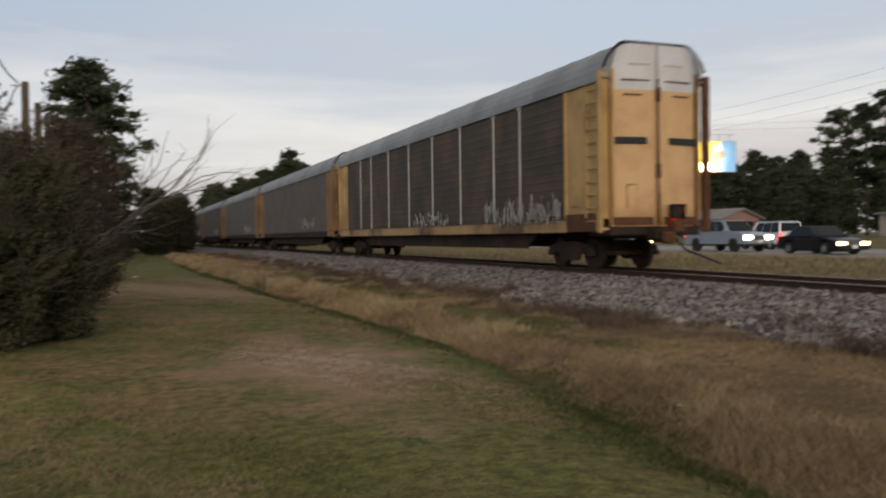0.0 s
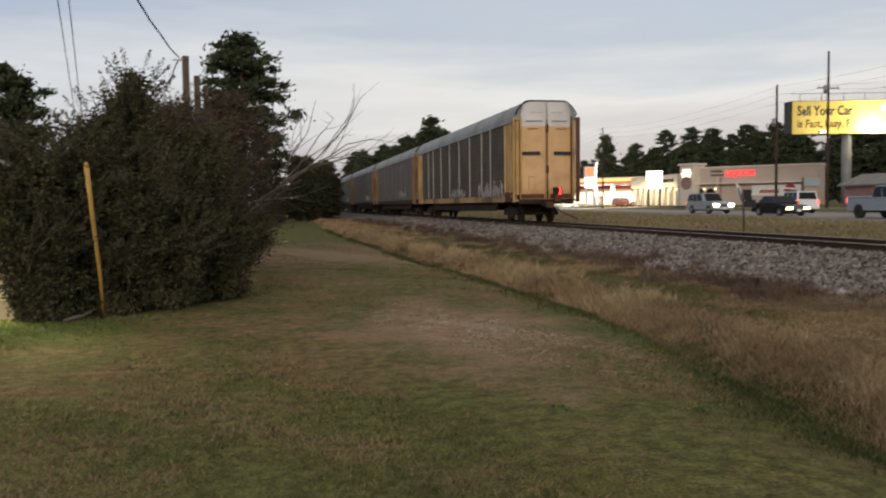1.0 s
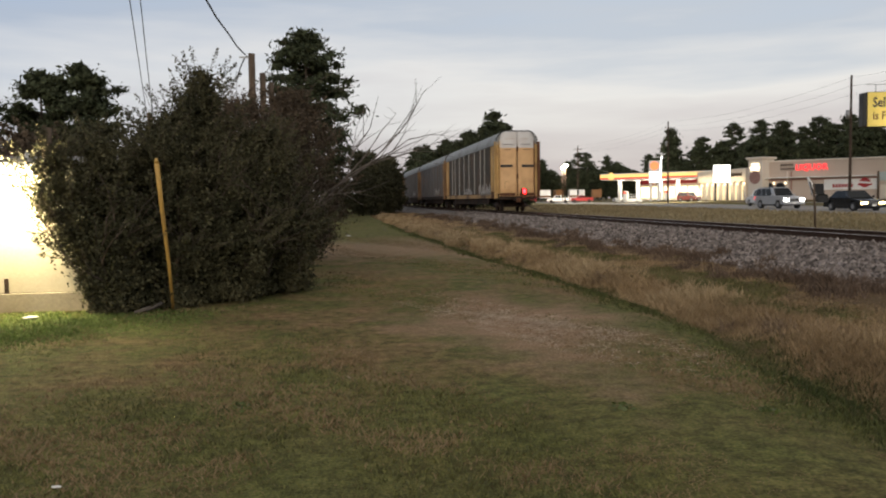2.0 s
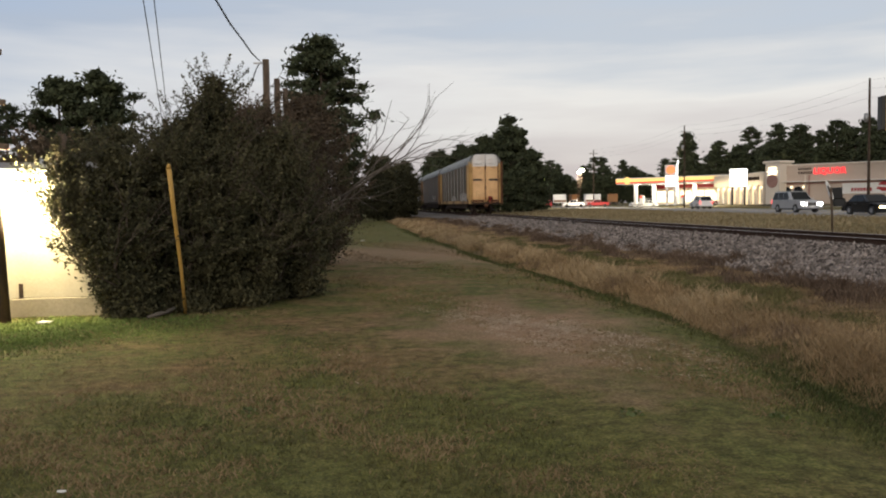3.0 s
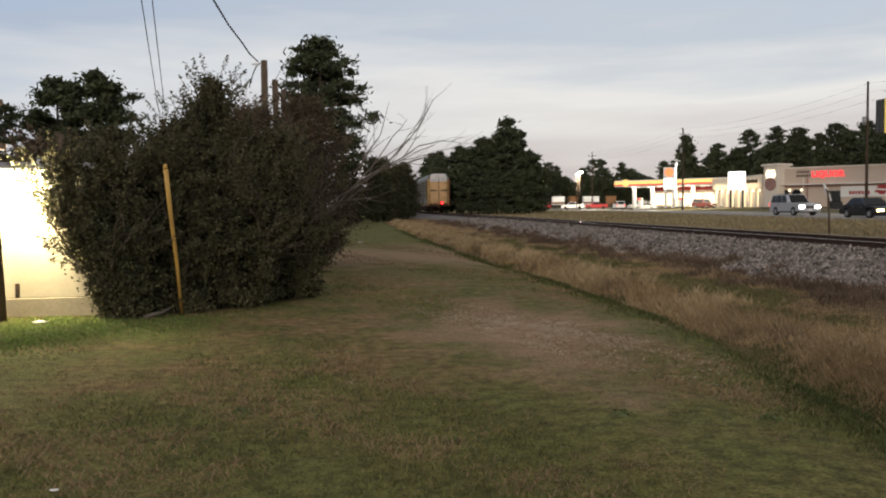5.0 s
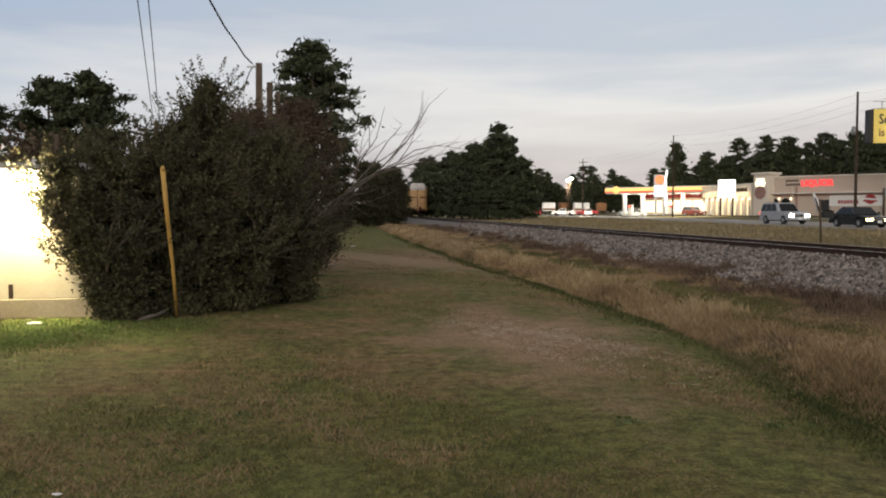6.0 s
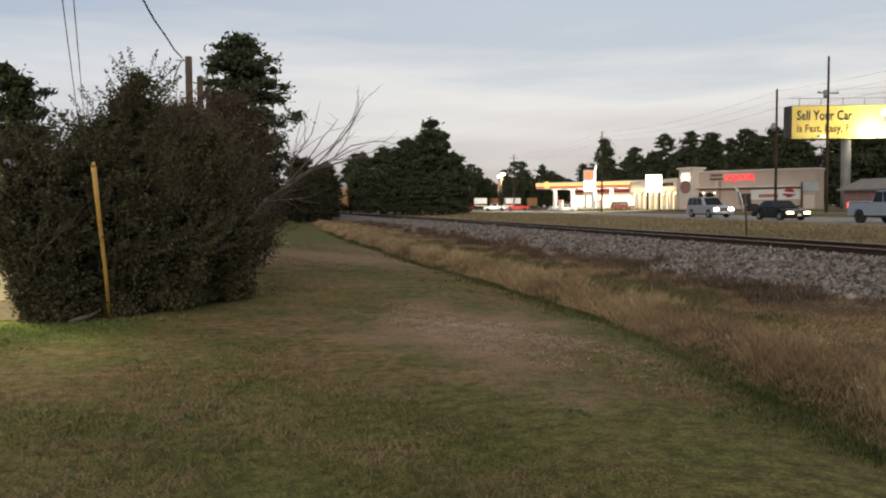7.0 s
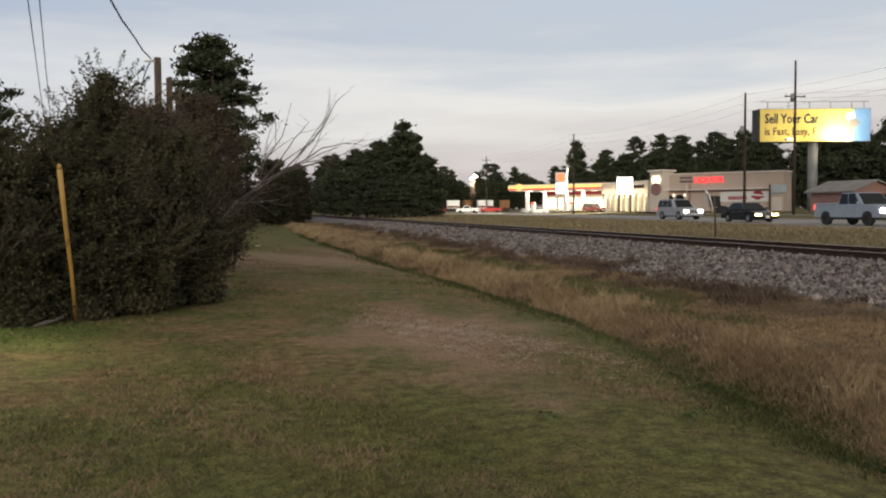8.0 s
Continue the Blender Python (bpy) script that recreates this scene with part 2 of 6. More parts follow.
def prism(bm, outline, axis, a, b):
    """An outline of (u, v) pushed along axis from a to b. axis x: (u, v) = (y, z); y: (x, z); z: (x, y)."""
    def at(u, v, w):
        return {"x": (w, u, v), "y": (u, w, v), "z": (u, v, w)}[axis]
    one = [bm.verts.new(at(u, v, a)) for u, v in outline]
    two = [bm.verts.new(at(u, v, b)) for u, v in outline]
    n = len(outline)
    for i in range(n):
        j = (i + 1) % n
        bm.faces.new((one[i], one[j], two[j], two[i]))
    bm.faces.new(one[::-1])
    bm.faces.new(two)
    bmesh.ops.recalc_face_normals(bm, faces=bm.faces[:])
    return bm


def part(name, bm, mat, parent=None, label="", m=None):
    """Links a bmesh as one mesh object, under a thing or a part."""
    me = bpy.data.meshes.new(name)
    bm.to_mesh(me)
    bm.free()
    for one in (mat if isinstance(mat, (list, tuple)) else [mat]):
        me.materials.append(one)
    ob = new(name, me)
    if parent:
        ob.parent = parent
    if m:
        ob.matrix_basis = m
    return tagged(ob, label)


def thing(name, label, category, m=None, group="", kind=""):
    ob = new(name)
    ob.empty_display_size = 0.2
    if m:
        ob.matrix_basis = m
    return tagged(ob, label, category, group, kind)


def bmx(build, *args, **kw):
    bm = bmesh.new()
    build(bm, *args, **kw)
    return bm


def tri_mesh(name, verts, tris, mats, index=None, smooth=False):
    """A mesh from arrays of places and triangles."""
    me = bpy.data.meshes.new(name)
    verts, tris = np.asarray(verts, np.float32), np.asarray(tris, np.int32)
    me.vertices.add(len(verts))
    me.vertices.foreach_set("co", verts.ravel())
    k = tris.shape[1]
    me.loops.add(tris.size)
    me.loops.foreach_set("vertex_index", tris.ravel())
    me.polygons.add(len(tris))
    me.polygons.foreach_set("loop_start", np.arange(len(tris), dtype=np.int32) * k)
    for one in mats:
        me.materials.append(one)
    if index is not None:
        me.polygons.foreach_set("material_index", np.asarray(index, np.int32))
    if smooth:
        me.polygons.foreach_set("use_smooth", np.ones(len(tris), bool))
    me.update(calc_edges=True)
    me.validate()
    return me


RNG = np.random.default_rng(7)


# ---- the lie of the land: x across the track, y along it ----
TRACK_X, RAIL_Z = 12.7, 0.75


def road_x(y):
    return 29.5 + 0.13 * np.maximum(np.asarray(y, float) - 20, 0)


def ditch_x(y):
    """The ditch's line: it bows out beside the lawn and draws in far ahead."""
    return np.interp(np.asarray(y, float), [3, 5, 8, 12, 18, 26, 34, 50, 95], [4.05, 4.4, 4.8, 5.0, 4.95, 4.6, 4.35, 4.05, 4.0])


def land(x, y):
    """The ground's height: level lawn, a shallow ditch, the ballast bank, the verge, the road and the lots beyond."""
    x, y = np.asarray(x, float), np.asarray(y, float)
    wob = 0.12 * np.sin(y * 0.31) + 0.10 * np.sin(y * 0.83 + 1) - (ditch_x(y) - 4.85)
    z = np.interp(x + wob * np.interp(x, [2.5, 3.5, 5.5, 8.0], [0, 1, 1, 0]), [-60, 3.6, 4.4, 4.9, 5.6, 8.6, 9.6, 11.2, 14.2, 15.4, 17.5, 26], [0, 0, -0.05, -0.17, 0.05, 0.24, 0.34, 0.56, 0.56, 0.42, 0.38, 0.5])
    a = x - road_x(y)
    return np.where(a > -2, np.interp(a, [-2, 0, 14, 30, 60], [0.5, 0.5, 0.5, 0.95, 1.1]), z)


def ground_material():
    m = bpy.data.materials.new("ground_cover")
    m.use_nodes = True
    n, l = m.node_tree.nodes, m.node_tree.links
    b = n["Principled BSDF"]
    g = n.new("ShaderNodeNewGeometry")
    sep = n.new("ShaderNodeSeparateXYZ")
    l.new(g.outputs["Position"], sep.inputs[0])

    def noise_at(scale, detail=4, stretch=(1, 1, 1)):
        mp = n.new("ShaderNodeMapping")
        mp.inputs["Scale"].default_value = stretch
        l.new(g.outputs["Position"], mp.inputs["Vector"])
        t = n.new("ShaderNodeTexNoise")
        t.inputs["Scale"].default_value, t.inputs["Detail"].default_value = scale, detail
        l.new(mp.outputs[0], t.inputs["Vector"])
        return t.outputs["Fac"]

    def ramp(src, stops):
        r = n.new("ShaderNodeValToRGB")
        ramp_stops(r, stops)
        l.new(src, r.inputs[0])
        return r.outputs[0]

    def mix(fac, a, c):
        x = n.new("ShaderNodeMixRGB")
        l.new(fac, x.inputs[0])
        l.new(a, x.inputs[1])
        l.new(c, x.inputs[2])
        return x.outputs[0]

    def math_(op, a, c):
        x = n.new("ShaderNodeMath")
        x.operation = op
        for i, v in enumerate((a, c)):
            if isinstance(v, (int, float)):
                x.inputs[i].default_value = v
            else:
                l.new(v, x.inputs[i])
        return x.outputs[0]

    fine = noise_at(38, 5)
    mid = noise_at(1.1, 5)
    wide = noise_at(0.28, 3, (1, 0.55, 1))
    green = ramp(fine, [(0.30, (0.052, 0.060, 0.015)), (0.70, (0.172, 0.166, 0.052))])
    brown = ramp(fine, [(0.30, (0.135, 0.086, 0.040)), (0.70, (0.285, 0.188, 0.092))])
    straw = ramp(fine, [(0.35, (0.22, 0.138, 0.082)), (0.62, (0.42, 0.28, 0.175)), (0.75, (0.60, 0.46, 0.34))])
    dry = ramp(fine, [(0.30, (0.075, 0.050, 0.024)), (0.70, (0.19, 0.128, 0.066))])
    patch = ramp(math_("ADD", math_("MULTIPLY", mid, 0.6), math_("MULTIPLY", wide, 0.55)), [(0.50, (0, 0, 0)), (0.68, (1, 1, 1))])
    near = ramp(math_("DIVIDE", math_("ADD", sep.outputs["Y"], math_("MULTIPLY", mid, 3.0)), 20.0), [(0.40, (0.22,) * 3), (0.52, (1, 1, 1))])
    beyond = ramp(math_("DIVIDE", sep.outputs["Y"], 60.0), [(0.56, (1, 1, 1)), (0.68, (0.25,) * 3)])
    lawn = mix(math_("MULTIPLY", math_("MULTIPLY", patch, near), beyond), green, brown)
    tuft = ramp(noise_at(6.5, 4), [(0.34, (0.68,) * 3), (0.66, (1.42,) * 3)])
    worn = n.new("ShaderNodeMixRGB")
    worn.blend_type = "MULTIPLY"
    worn.inputs[0].default_value = 1.0
    l.new(lawn, worn.inputs[1])
    l.new(tuft, worn.inputs[2])
    lawn = worn.outputs[0]
    # a strip of dead mown grass along the middle of the lawn
    dx = math_("ABSOLUTE", math_("SUBTRACT", sep.outputs["X"], 2.5), 0)
    dy = math_("ABSOLUTE", math_("SUBTRACT", sep.outputs["Y"], 11.0), 0)
    away = math_("ADD", math_("MULTIPLY", dx, 0.55), math_("MULTIPLY", dy, 0.25))
    dead = ramp(math_("SUBTRACT", math_("ADD", mid, 0.35), math_("MULTIPLY", away, 0.62)), [(0.05, (0, 0, 0)), (0.65, (1, 1, 1))])
    lawn = mix(dead, lawn, straw)
    far = ramp(math_("DIVIDE", math_("ADD", sep.outputs["Y"], math_("MULTIPLY", mid, 6.0)), 60.0), [(0.42, (0, 0, 0)), (0.48, (0.75, 0.75, 0.75)), (0.55, (0.75, 0.75, 0.75)), (0.66, (0, 0, 0))])
    lawn = mix(far, lawn, straw)
    edge = math_("ADD", sep.outputs["X"], math_("MULTIPLY", math_("SUBTRACT", mid, 0.5), 1.6))
    draw_in = ramp(math_("DIVIDE", sep.outputs["Y"], 100.0), [(0.03, (0.18,) * 3), (0.08, (0.55,) * 3), (0.12, (0.65,) * 3), (0.18, (0.62,) * 3), (0.34, (0.32,) * 3), (0.5, (0.15,) * 3)])
    lip = math_("SUBTRACT", edge, math_("MULTIPLY", math_("SUBTRACT", draw_in, 0.5), 1.0))
    bank = ramp(math_("DIVIDE", lip, 20.0), [(0.222, (0, 0, 0)), (0.252, (1, 1, 1))])
    col = mix(bank, lawn, dry)
    bal = ramp(noise_at(16, 6), [(0.30, (0.06, 0.053, 0.049)), (0.50, (0.19, 0.172, 0.162)), (0.72, (0.33, 0.305, 0.29))])
    stony = ramp(math_("DIVIDE", edge, 20.0), [(0.395, (0, 0, 0)), (0.43, (1, 1, 1)), (0.755, (1, 1, 1)), (0.785, (0, 0, 0))])
    col = mix(stony, col, bal)
    # dark brown between the rails, standing in for the shade there
    gauge_shade = ramp(math_("DIVIDE", sep.outputs["X"], 20.0), [(0.596, (0, 0, 0)), (0.602, (1, 1, 1)), (0.668, (1, 1, 1)), (0.674, (0, 0, 0))])
    col = mix(gauge_shade, col, ramp(fine, [(0.3, (0.03, 0.022, 0.017)), (0.7, (0.10, 0.078, 0.062))]))
    verge = ramp(math_("DIVIDE", edge, 20.0), [(0.79, (0, 0, 0)), (0.83, (1, 1, 1))])
    vg = mix(patch, ramp(fine, [(0.3, (0.085, 0.085, 0.028)), (0.7, (0.17, 0.155, 0.06))]), ramp(fine, [(0.3, (0.13, 0.095, 0.045)), (0.7, (0.25, 0.185, 0.10))]))
    col = mix(verge, col, vg)
    l.new(col, b.inputs["Base Color"])
    b.inputs["Roughness"].default_value = 0.95
    b.inputs["Specular IOR Level"].default_value = 0.15
    bp = n.new("ShaderNodeBump")
    bp.inputs["Strength"].default_value, bp.inputs["Distance"].default_value = 0.7, 0.05
    l.new(fine, bp.inputs["Height"])
    l.new(bp.outputs[0], b.inputs["Normal"])
    return m


def build_ground():
    xs = np.unique(np.concatenate([np.linspace(-900, -60, 12), np.linspace(-60, 0, 25), np.linspace(0, 18, 73), np.linspace(18, 140, 80), np.linspace(140, 1200, 14)]))
    ys = np.unique(np.concatenate([np.linspace(-400, -10, 12), np.linspace(-10, 60, 141), np.linspace(60, 300, 60), np.linspace(300, 2500, 14)]))
    gx, gy = np.meshgrid(xs, ys)
    z = land(gx, gy) + 0.02 * np.sin(gx * 1.7 + gy * 0.6) * (gx < 9) * (gx > -20)
    v = np.stack([gx, gy, z], -1).reshape(-1, 3)
    nx = len(xs)
    i = (np.arange(len(ys) - 1)[:, None] * nx + np.arange(nx - 1)[None]).ravel()
    me = tri_mesh("ground", v, np.stack([i, i + 1, i + nx + 1, i + nx], 1), [ground_material()], smooth=True)
    tagged(new("ground", me), "mown lawn with dead patches, a ditch and a dry grass bank", "ground", kind="structure")


def strip(name, a0, a1, dz, y0, y1, mat, step=4.0, thick=0.03):
    """A strip of pavement that follows the road's line, with its edge standing proud."""
    ys = np.arange(y0, y1 + step / 2, step)
    v, f = [], []
    for y in ys:
        x = float(road_x(y))
        for a, low in ((a0, 1), (a0, 0), (a1, 0), (a1, 1)):
            v.append((x + a, y, float(land(x + a, y)) + dz - thick * low))
    for k in range(len(ys) - 1):
        b = 4 * k
        f += [(b, b + 1, b + 5, b + 4), (b + 1, b + 2, b + 6, b + 5), (b + 2, b + 3, b + 7, b + 6)]
    n = len(v)
    f += [(0, 3, 2, 1), (n - 4, n - 3, n - 2, n - 1)]
    return new(name, tri_mesh(name, v, f, [mat]))


def build_road():
    tagged(strip("road", -1.6, 13.6, 0.03, -200, 1200, M["asphalt"]), "worn grey asphalt highway with several lanes", "road", kind="structure")
    tagged(strip("lot", 22.0, 70.0, 0.03, 60, 260, M["concrete"]), "pale concrete forecourt beside the highway", "pavement", kind="structure")
    for a in (-1.3, 13.2):
        tagged(strip("edge_line", a, a + 0.12, 0.036, -100, 500, M["paint_white"], thick=0.004), "white painted edge line on the asphalt", "road marking", kind="structure")
    for a in (5.2, 8.4):
        tagged(strip("centre_line", a, a + 0.12, 0.036, -100, 500, M["paint_yellow"], thick=0.004), "yellow painted line on the asphalt", "road marking", kind="structure")


# ---- track ----
def rail_outline(x):
    z = RAIL_Z
    return [(x - 0.07, z - 0.17), (x + 0.07, z - 0.17), (x + 0.07, z - 0.15), (x + 0.012, z - 0.13), (x + 0.012, z - 0.045), (x + 0.036, z - 0.035), (x + 0.036, z - 0.006), (x + 0.028, z), (x - 0.028, z), (x - 0.036, z - 0.006), (x - 0.036, z - 0.035), (x - 0.012, z - 0.045), (x - 0.012, z - 0.13), (x - 0.07, z - 0.15)]


def build_track():
    track = thing("railway_track", "single railway track with rusty rails on dark wooden ties", "railway track", kind="structure")
    for x in (TRACK_X - 0.75, TRACK_X + 0.75):
        bm = bmesh.new()
        prism(bm, rail_outline(x), "y", -150, 900)
        for f in bm.faces:
            c = f.calc_center_median()
            if c.z > RAIL_Z - 0.008 and f.normal.z > 0.5:
                f.material_index = 1
        part("rail", bm, [M["rail"], M["railhead"]], track, "rusty steel rail with a shiny worn head")
    bm = bmx(box, (0, 0, 0), (2.6, 0.23, 0.18), None, 0.012)
    first = part("tie", bm, M["tie"], track)
    first.location = (TRACK_X, 6.0, RAIL_Z - 0.262)
    r = random.Random(3)
    for k in range(1, 150):
        o = new("tie", first.data)
        o.parent = track
        o.location = (TRACK_X + r.uniform(-0.05, 0.05), 6.0 + 0.55 * k + r.uniform(-0.03, 0.03), RAIL_Z - 0.262 + r.uniform(-0.012, 0.006))
        o.rotation_euler = (0, 0, r.uniform(-0.02, 0.02))
    bm = bmesh.new()
    for k in range(150, 420):
        box(bm, (TRACK_X, 6.0 + 0.55 * k, RAIL_Z - 0.262), (2.6, 0.23, 0.18))
    tagged(part("far_ties", bm, M["tie"], track), kind="stuff")
    bm = bmesh.new()
    for x in (TRACK_X - 0.75, TRACK_X + 0.75):
        for k in range(0, 150):
            box(bm, (x, 6.0 + 0.55 * k, RAIL_Z - 0.164), (0.30, 0.19, 0.02))
    tagged(part("tie_plates", bm, M["rust"], track), kind="stuff")


build_ground()
build_road()
build_track()


# ---- the train ----
CAR_LEN, CAR_PITCH, HALF = 27.4, 28.3, 1.48
POSTS = (4.7, 6.6, 9.45, 12.3, 15.15, 18.0, 20.8, 22.7)


def roof_outline(grow=0.0):
    half = [(1.50, 4.78), (1.48, 5.02), (1.40, 5.22), (1.22, 5.45), (1.02, 5.62), (0.86, 5.67)]
    half = [(x + grow * 0.7, z + grow) for x, z in half]
    return [(-x, z) for x, z in half] + [(x, z) for x, z in half[::-1]]


def door_half(side):
    """One leaf of the bowed end door."""
    bm = bmesh.new()
    xs = np.linspace(0.012, 1.27, 9)
    ys = -0.10 + 0.16 * (xs / 1.27) ** 2
    ring = []
    for x, y in zip(xs, ys):
        top = 4.95 if x > 1.2 else 4.95 + 0.69 * math.sqrt(max(0.0, 1 - (max(x - 0.80, 0) / 0.50) ** 2))
        ring.append([bm.verts.new((side * x, y + d, z)) for d in (0, 0.08) for z in (1.1, 1.7, 3.1, 3.4, 4.50, top)])
    for a, b in zip(ring, ring[1:]):
        for o in (0, 6):
            for k in range(5):
                f = bm.faces.new((a[o + k], b[o + k], b[o + k + 1], a[o + k + 1]))
                f.smooth = True
                f.material_index = 1 if k == 4 else 0
        bm.faces.new((a[5], b[5], b[11], a[11])).material_index = 1
        bm.faces.new((a[0], a[6], b[6], b[0]))
    for r in (ring[0], ring[-1]):
        for k in range(5):
            bm.faces.new((r[k], r[k + 1], r[k + 7], r[k + 6])).material_index = 1 if k == 4 else 0
    bmesh.ops.recalc_face_normals(bm, faces=bm.faces[:])
    return bm


def wheel_mesh():
    bm = bmesh.new()
    for x in (-0.78, 0.78):
        s = 1 if x > 0 else -1
        cyl(bm, (x - 0.07 * s, 0, 0), (x + 0.05 * s, 0, 0), 0.42, seg=20)
        cyl(bm, (x - 0.10 * s, 0, 0), (x - 0.07 * s, 0, 0), 0.455, seg=20)
        cyl(bm, (x + 0.05 * s, 0, 0), (x + 0.20 * s, 0, 0), 0.10, seg=10)
    cyl(bm, (-0.8, 0, 0), (0.8, 0, 0), 0.08, seg=8)
    return bm


def truck_parts(car, y):
    """A two-axle bogie under the car, centred y along it."""
    bm = bmesh.new()
    for s in (-1, 1):
        prism(bm, [(y - 1.25, 0.36), (y - 1.1, 0.62), (y - 0.45, 0.72), (y + 0.45, 0.72), (y + 1.1, 0.62), (y + 1.25, 0.36), (y + 1.0, 0.34), (y + 0.6, 0.48), (y + 0.42, 0.22), (y - 0.42, 0.22), (y - 0.6, 0.48), (y - 1.0, 0.34)], "x", s * 0.93, s * 1.05)
        for k in (-0.16, 0, 0.16):
            cyl(bm, (s * 0.99, y + k, 0.26), (s * 0.99, y + k, 0.60), 0.06, seg=8)
    box(bm, (0, y, 0.62), (2.0, 0.4, 0.26), None, 0.03)
    truck = part("bogie", bm, M["under"], car, "rusty black cast bogie")
    for k in (-0.88, 0.88):
        part("wheelset", wheel_mesh(), M["under"], truck, "", pose(0, y + k, 0.42))


def scribble(rnd, y0, y1, z0, z1, n):
    """Sprayed letters along the car's side: crossing strokes and bent loops of uneven width."""
    bm = bmesh.new()
    w = (y1 - y0) / n
    for k in range(n):
        ya = y0 + w * (k + rnd.uniform(-0.25, 0.25))
        tall = (z1 - z0) * rnd.uniform(0.65, 1.1)
        at = [(rnd.uniform(-0.1, 1.15), rnd.uniform(0, 1)) for _ in range(rnd.randint(3, 5))]
        at.insert(rnd.randint(0, 2), (rnd.uniform(0.2, 0.9), rnd.choice((0.0, 1.05))))
        pts = []
        for (u, v), (u2, v2) in zip(at, at[1:]):
            bow = rnd.uniform(-0.25, 0.25)
            for t in (0.0, 0.33, 0.67):
                b = bow * 4 * t * (1 - t)
                pts.append((-HALF - 0.036, ya + w * 1.9 * (u + (u2 - u) * t + b), z0 + tall * (v + (v2 - v) * t + b * 0.6)))
        thick = rnd.choice((0.009, 0.012, 0.020))
        tube(bm, pts, [thick * rnd.uniform(0.7, 1.3) for _ in pts], 4)
    return bm


M["sill"] = material("sill_yellow", (0.34, 0.20, 0.08), (0.54, 0.34, 0.15), 0.7, 0.7, 18, bump=0.05, stain=(0.06, 0.03, 0.02), stain_scale=0.5, stain_amount=0.85)
M["brown_end"] = material("brown_end", (0.20, 0.11, 0.05), (0.34, 0.19, 0.08), 0.7, 0.8, 18, bump=0.05, stain=(0.05, 0.03, 0.02), stain_scale=0.6, stain_amount=0.7)

M["red_lens"] = material("red_lens", (0.6, 0.02, 0.02), (0.7, 0.03, 0.03), 0.3, 3, 30, bump=0, glow=(1.0, 0.006, 0.008), glow_strength=42)
MOVING = {}


def autorack(last, panel_mat, label, seed):
    rnd = random.Random(seed)
    car = thing("autorack_car", label, "railway car", group="cars of the train")
    L = CAR_LEN
    end_mat = M["yellow"] if last else M["brown_end"]
    bm = bmesh.new()
    prism(bm, [(-1.40, 1.0), (1.40, 1.0), (1.40, 4.80), (-1.40, 4.80)], "y", 0.35, L - 0.35)
    body = part("body", bm, M["under"], car)
    # roof with standing ribs
    bm = bmx(prism, roof_outline(), "y", 0.06, L - 0.06)
    roof = part("roof", bm, M["roof"], car, "dull galvanised rounded steel roof")
    bm = bmesh.new()
    for k in range(18):
        prism(bm, roof_outline(0.012), "y", 0.9 + k * 1.5, 0.96 + k * 1.5)
    tagged(part("ribs", bm, M["roof"], roof), kind="stuff")
    bm = bmesh.new()
    for s in (-1, 1):
        box(bm, (s * 1.50, L / 2, 4.77), (0.10, L - 0.4, 0.10))
    part("eave_rail", bm, M["roof"], roof)
    # side sills, tapering deeper in the middle
    for s in (-1, 1):
        bm = bmx(prism, [(0.3, 1.32), (L - 0.3, 1.32), (L - 0.3, 0.98), (0.3, 0.98)], "x", s * 1.34, s * 1.46)
        part("side_sill", bm, M["sill"] if last else M["under"], car, "rust-stained side sill")
        part("skirt", bmx(prism, [(4.2, 0.98), (L - 4.2, 0.98), (L - 5.0, 0.52), (5.0, 0.52)], "x", s * 1.10, s * 1.18), M["under"], car, "dark deep frame beam")
        edges = [2.0, *POSTS, 25.4]
        for a, b in zip(edges, edges[1:]):
            edge = [(s * (HALF - 0.04), 4.74), (s * (HALF - 0.04), 1.30), (s * HALF, 1.30)]
            for k in range(14):
                z = 1.40 + k * 0.24
                edge += [(s * HALF, z), (s * (HALF + 0.006), z + 0.03), (s * (HALF + 0.006), z + 0.07), (s * HALF, z + 0.10)]
            edge.append((s * HALF, 4.74))
            part("screen_panel", bmx(prism, edge, "y", a + 0.05, b - 0.05), panel_mat, car)
        for y in POSTS:
            bm = bmx(box, (s * (HALF + 0.005), y, 3.05), (0.09, 0.085, 3.44), None, 0.012)
            box(bm, (s * (HALF + 0.005), y, 4.70), (0.10, 0.24, 0.12))
            part("side_post", bm, M["post"] if last else panel_mat, car)
        # yellow corner sections with ladders
        for y0, y1 in ((0.25, 2.0), (25.4, L - 0.25)):
            bm = bmesh.new()
            box(bm, (s * 1.42, (y0 + y1) / 2, 3.05), (0.10, y1 - y0, 3.42), None, 0.01)
            corner = part("corner_section", bm, end_mat, car, "stained steel corner panel")
            for y in (y0 + 0.05, y0 + 0.62, y1 - 0.06):
                part("stiffener", bmx(box, (s * 1.485, y, 3.05), (0.07, 0.10, 3.42), None, 0.01), end_mat, corner)
            part("placard", bmx(box, (s * 1.485, y0 + 1.2, 1.9), (0.02, 0.5, 0.5)), end_mat, corner)
            part("kick_plate", bmx(box, (s * 1.475, (y0 + y1) / 2, 1.16), (0.03, y1 - y0 - 0.1, 0.30)), end_mat, corner)
            if y0 < 1:
                for k in range(11):
                    part("ladder_rung", bmx(cyl, (s * 1.53, y0 + 0.10, 1.25 + k * 0.33), (s * 1.53, y0 + 0.56, 1.25 + k * 0.33), 0.016, seg=5), end_mat, corner)
    # ends
    bm = bmesh.new()
    box(bm, (0, 0.5, 1.0), (2.7, 1.0, 0.24), None, 0.03)
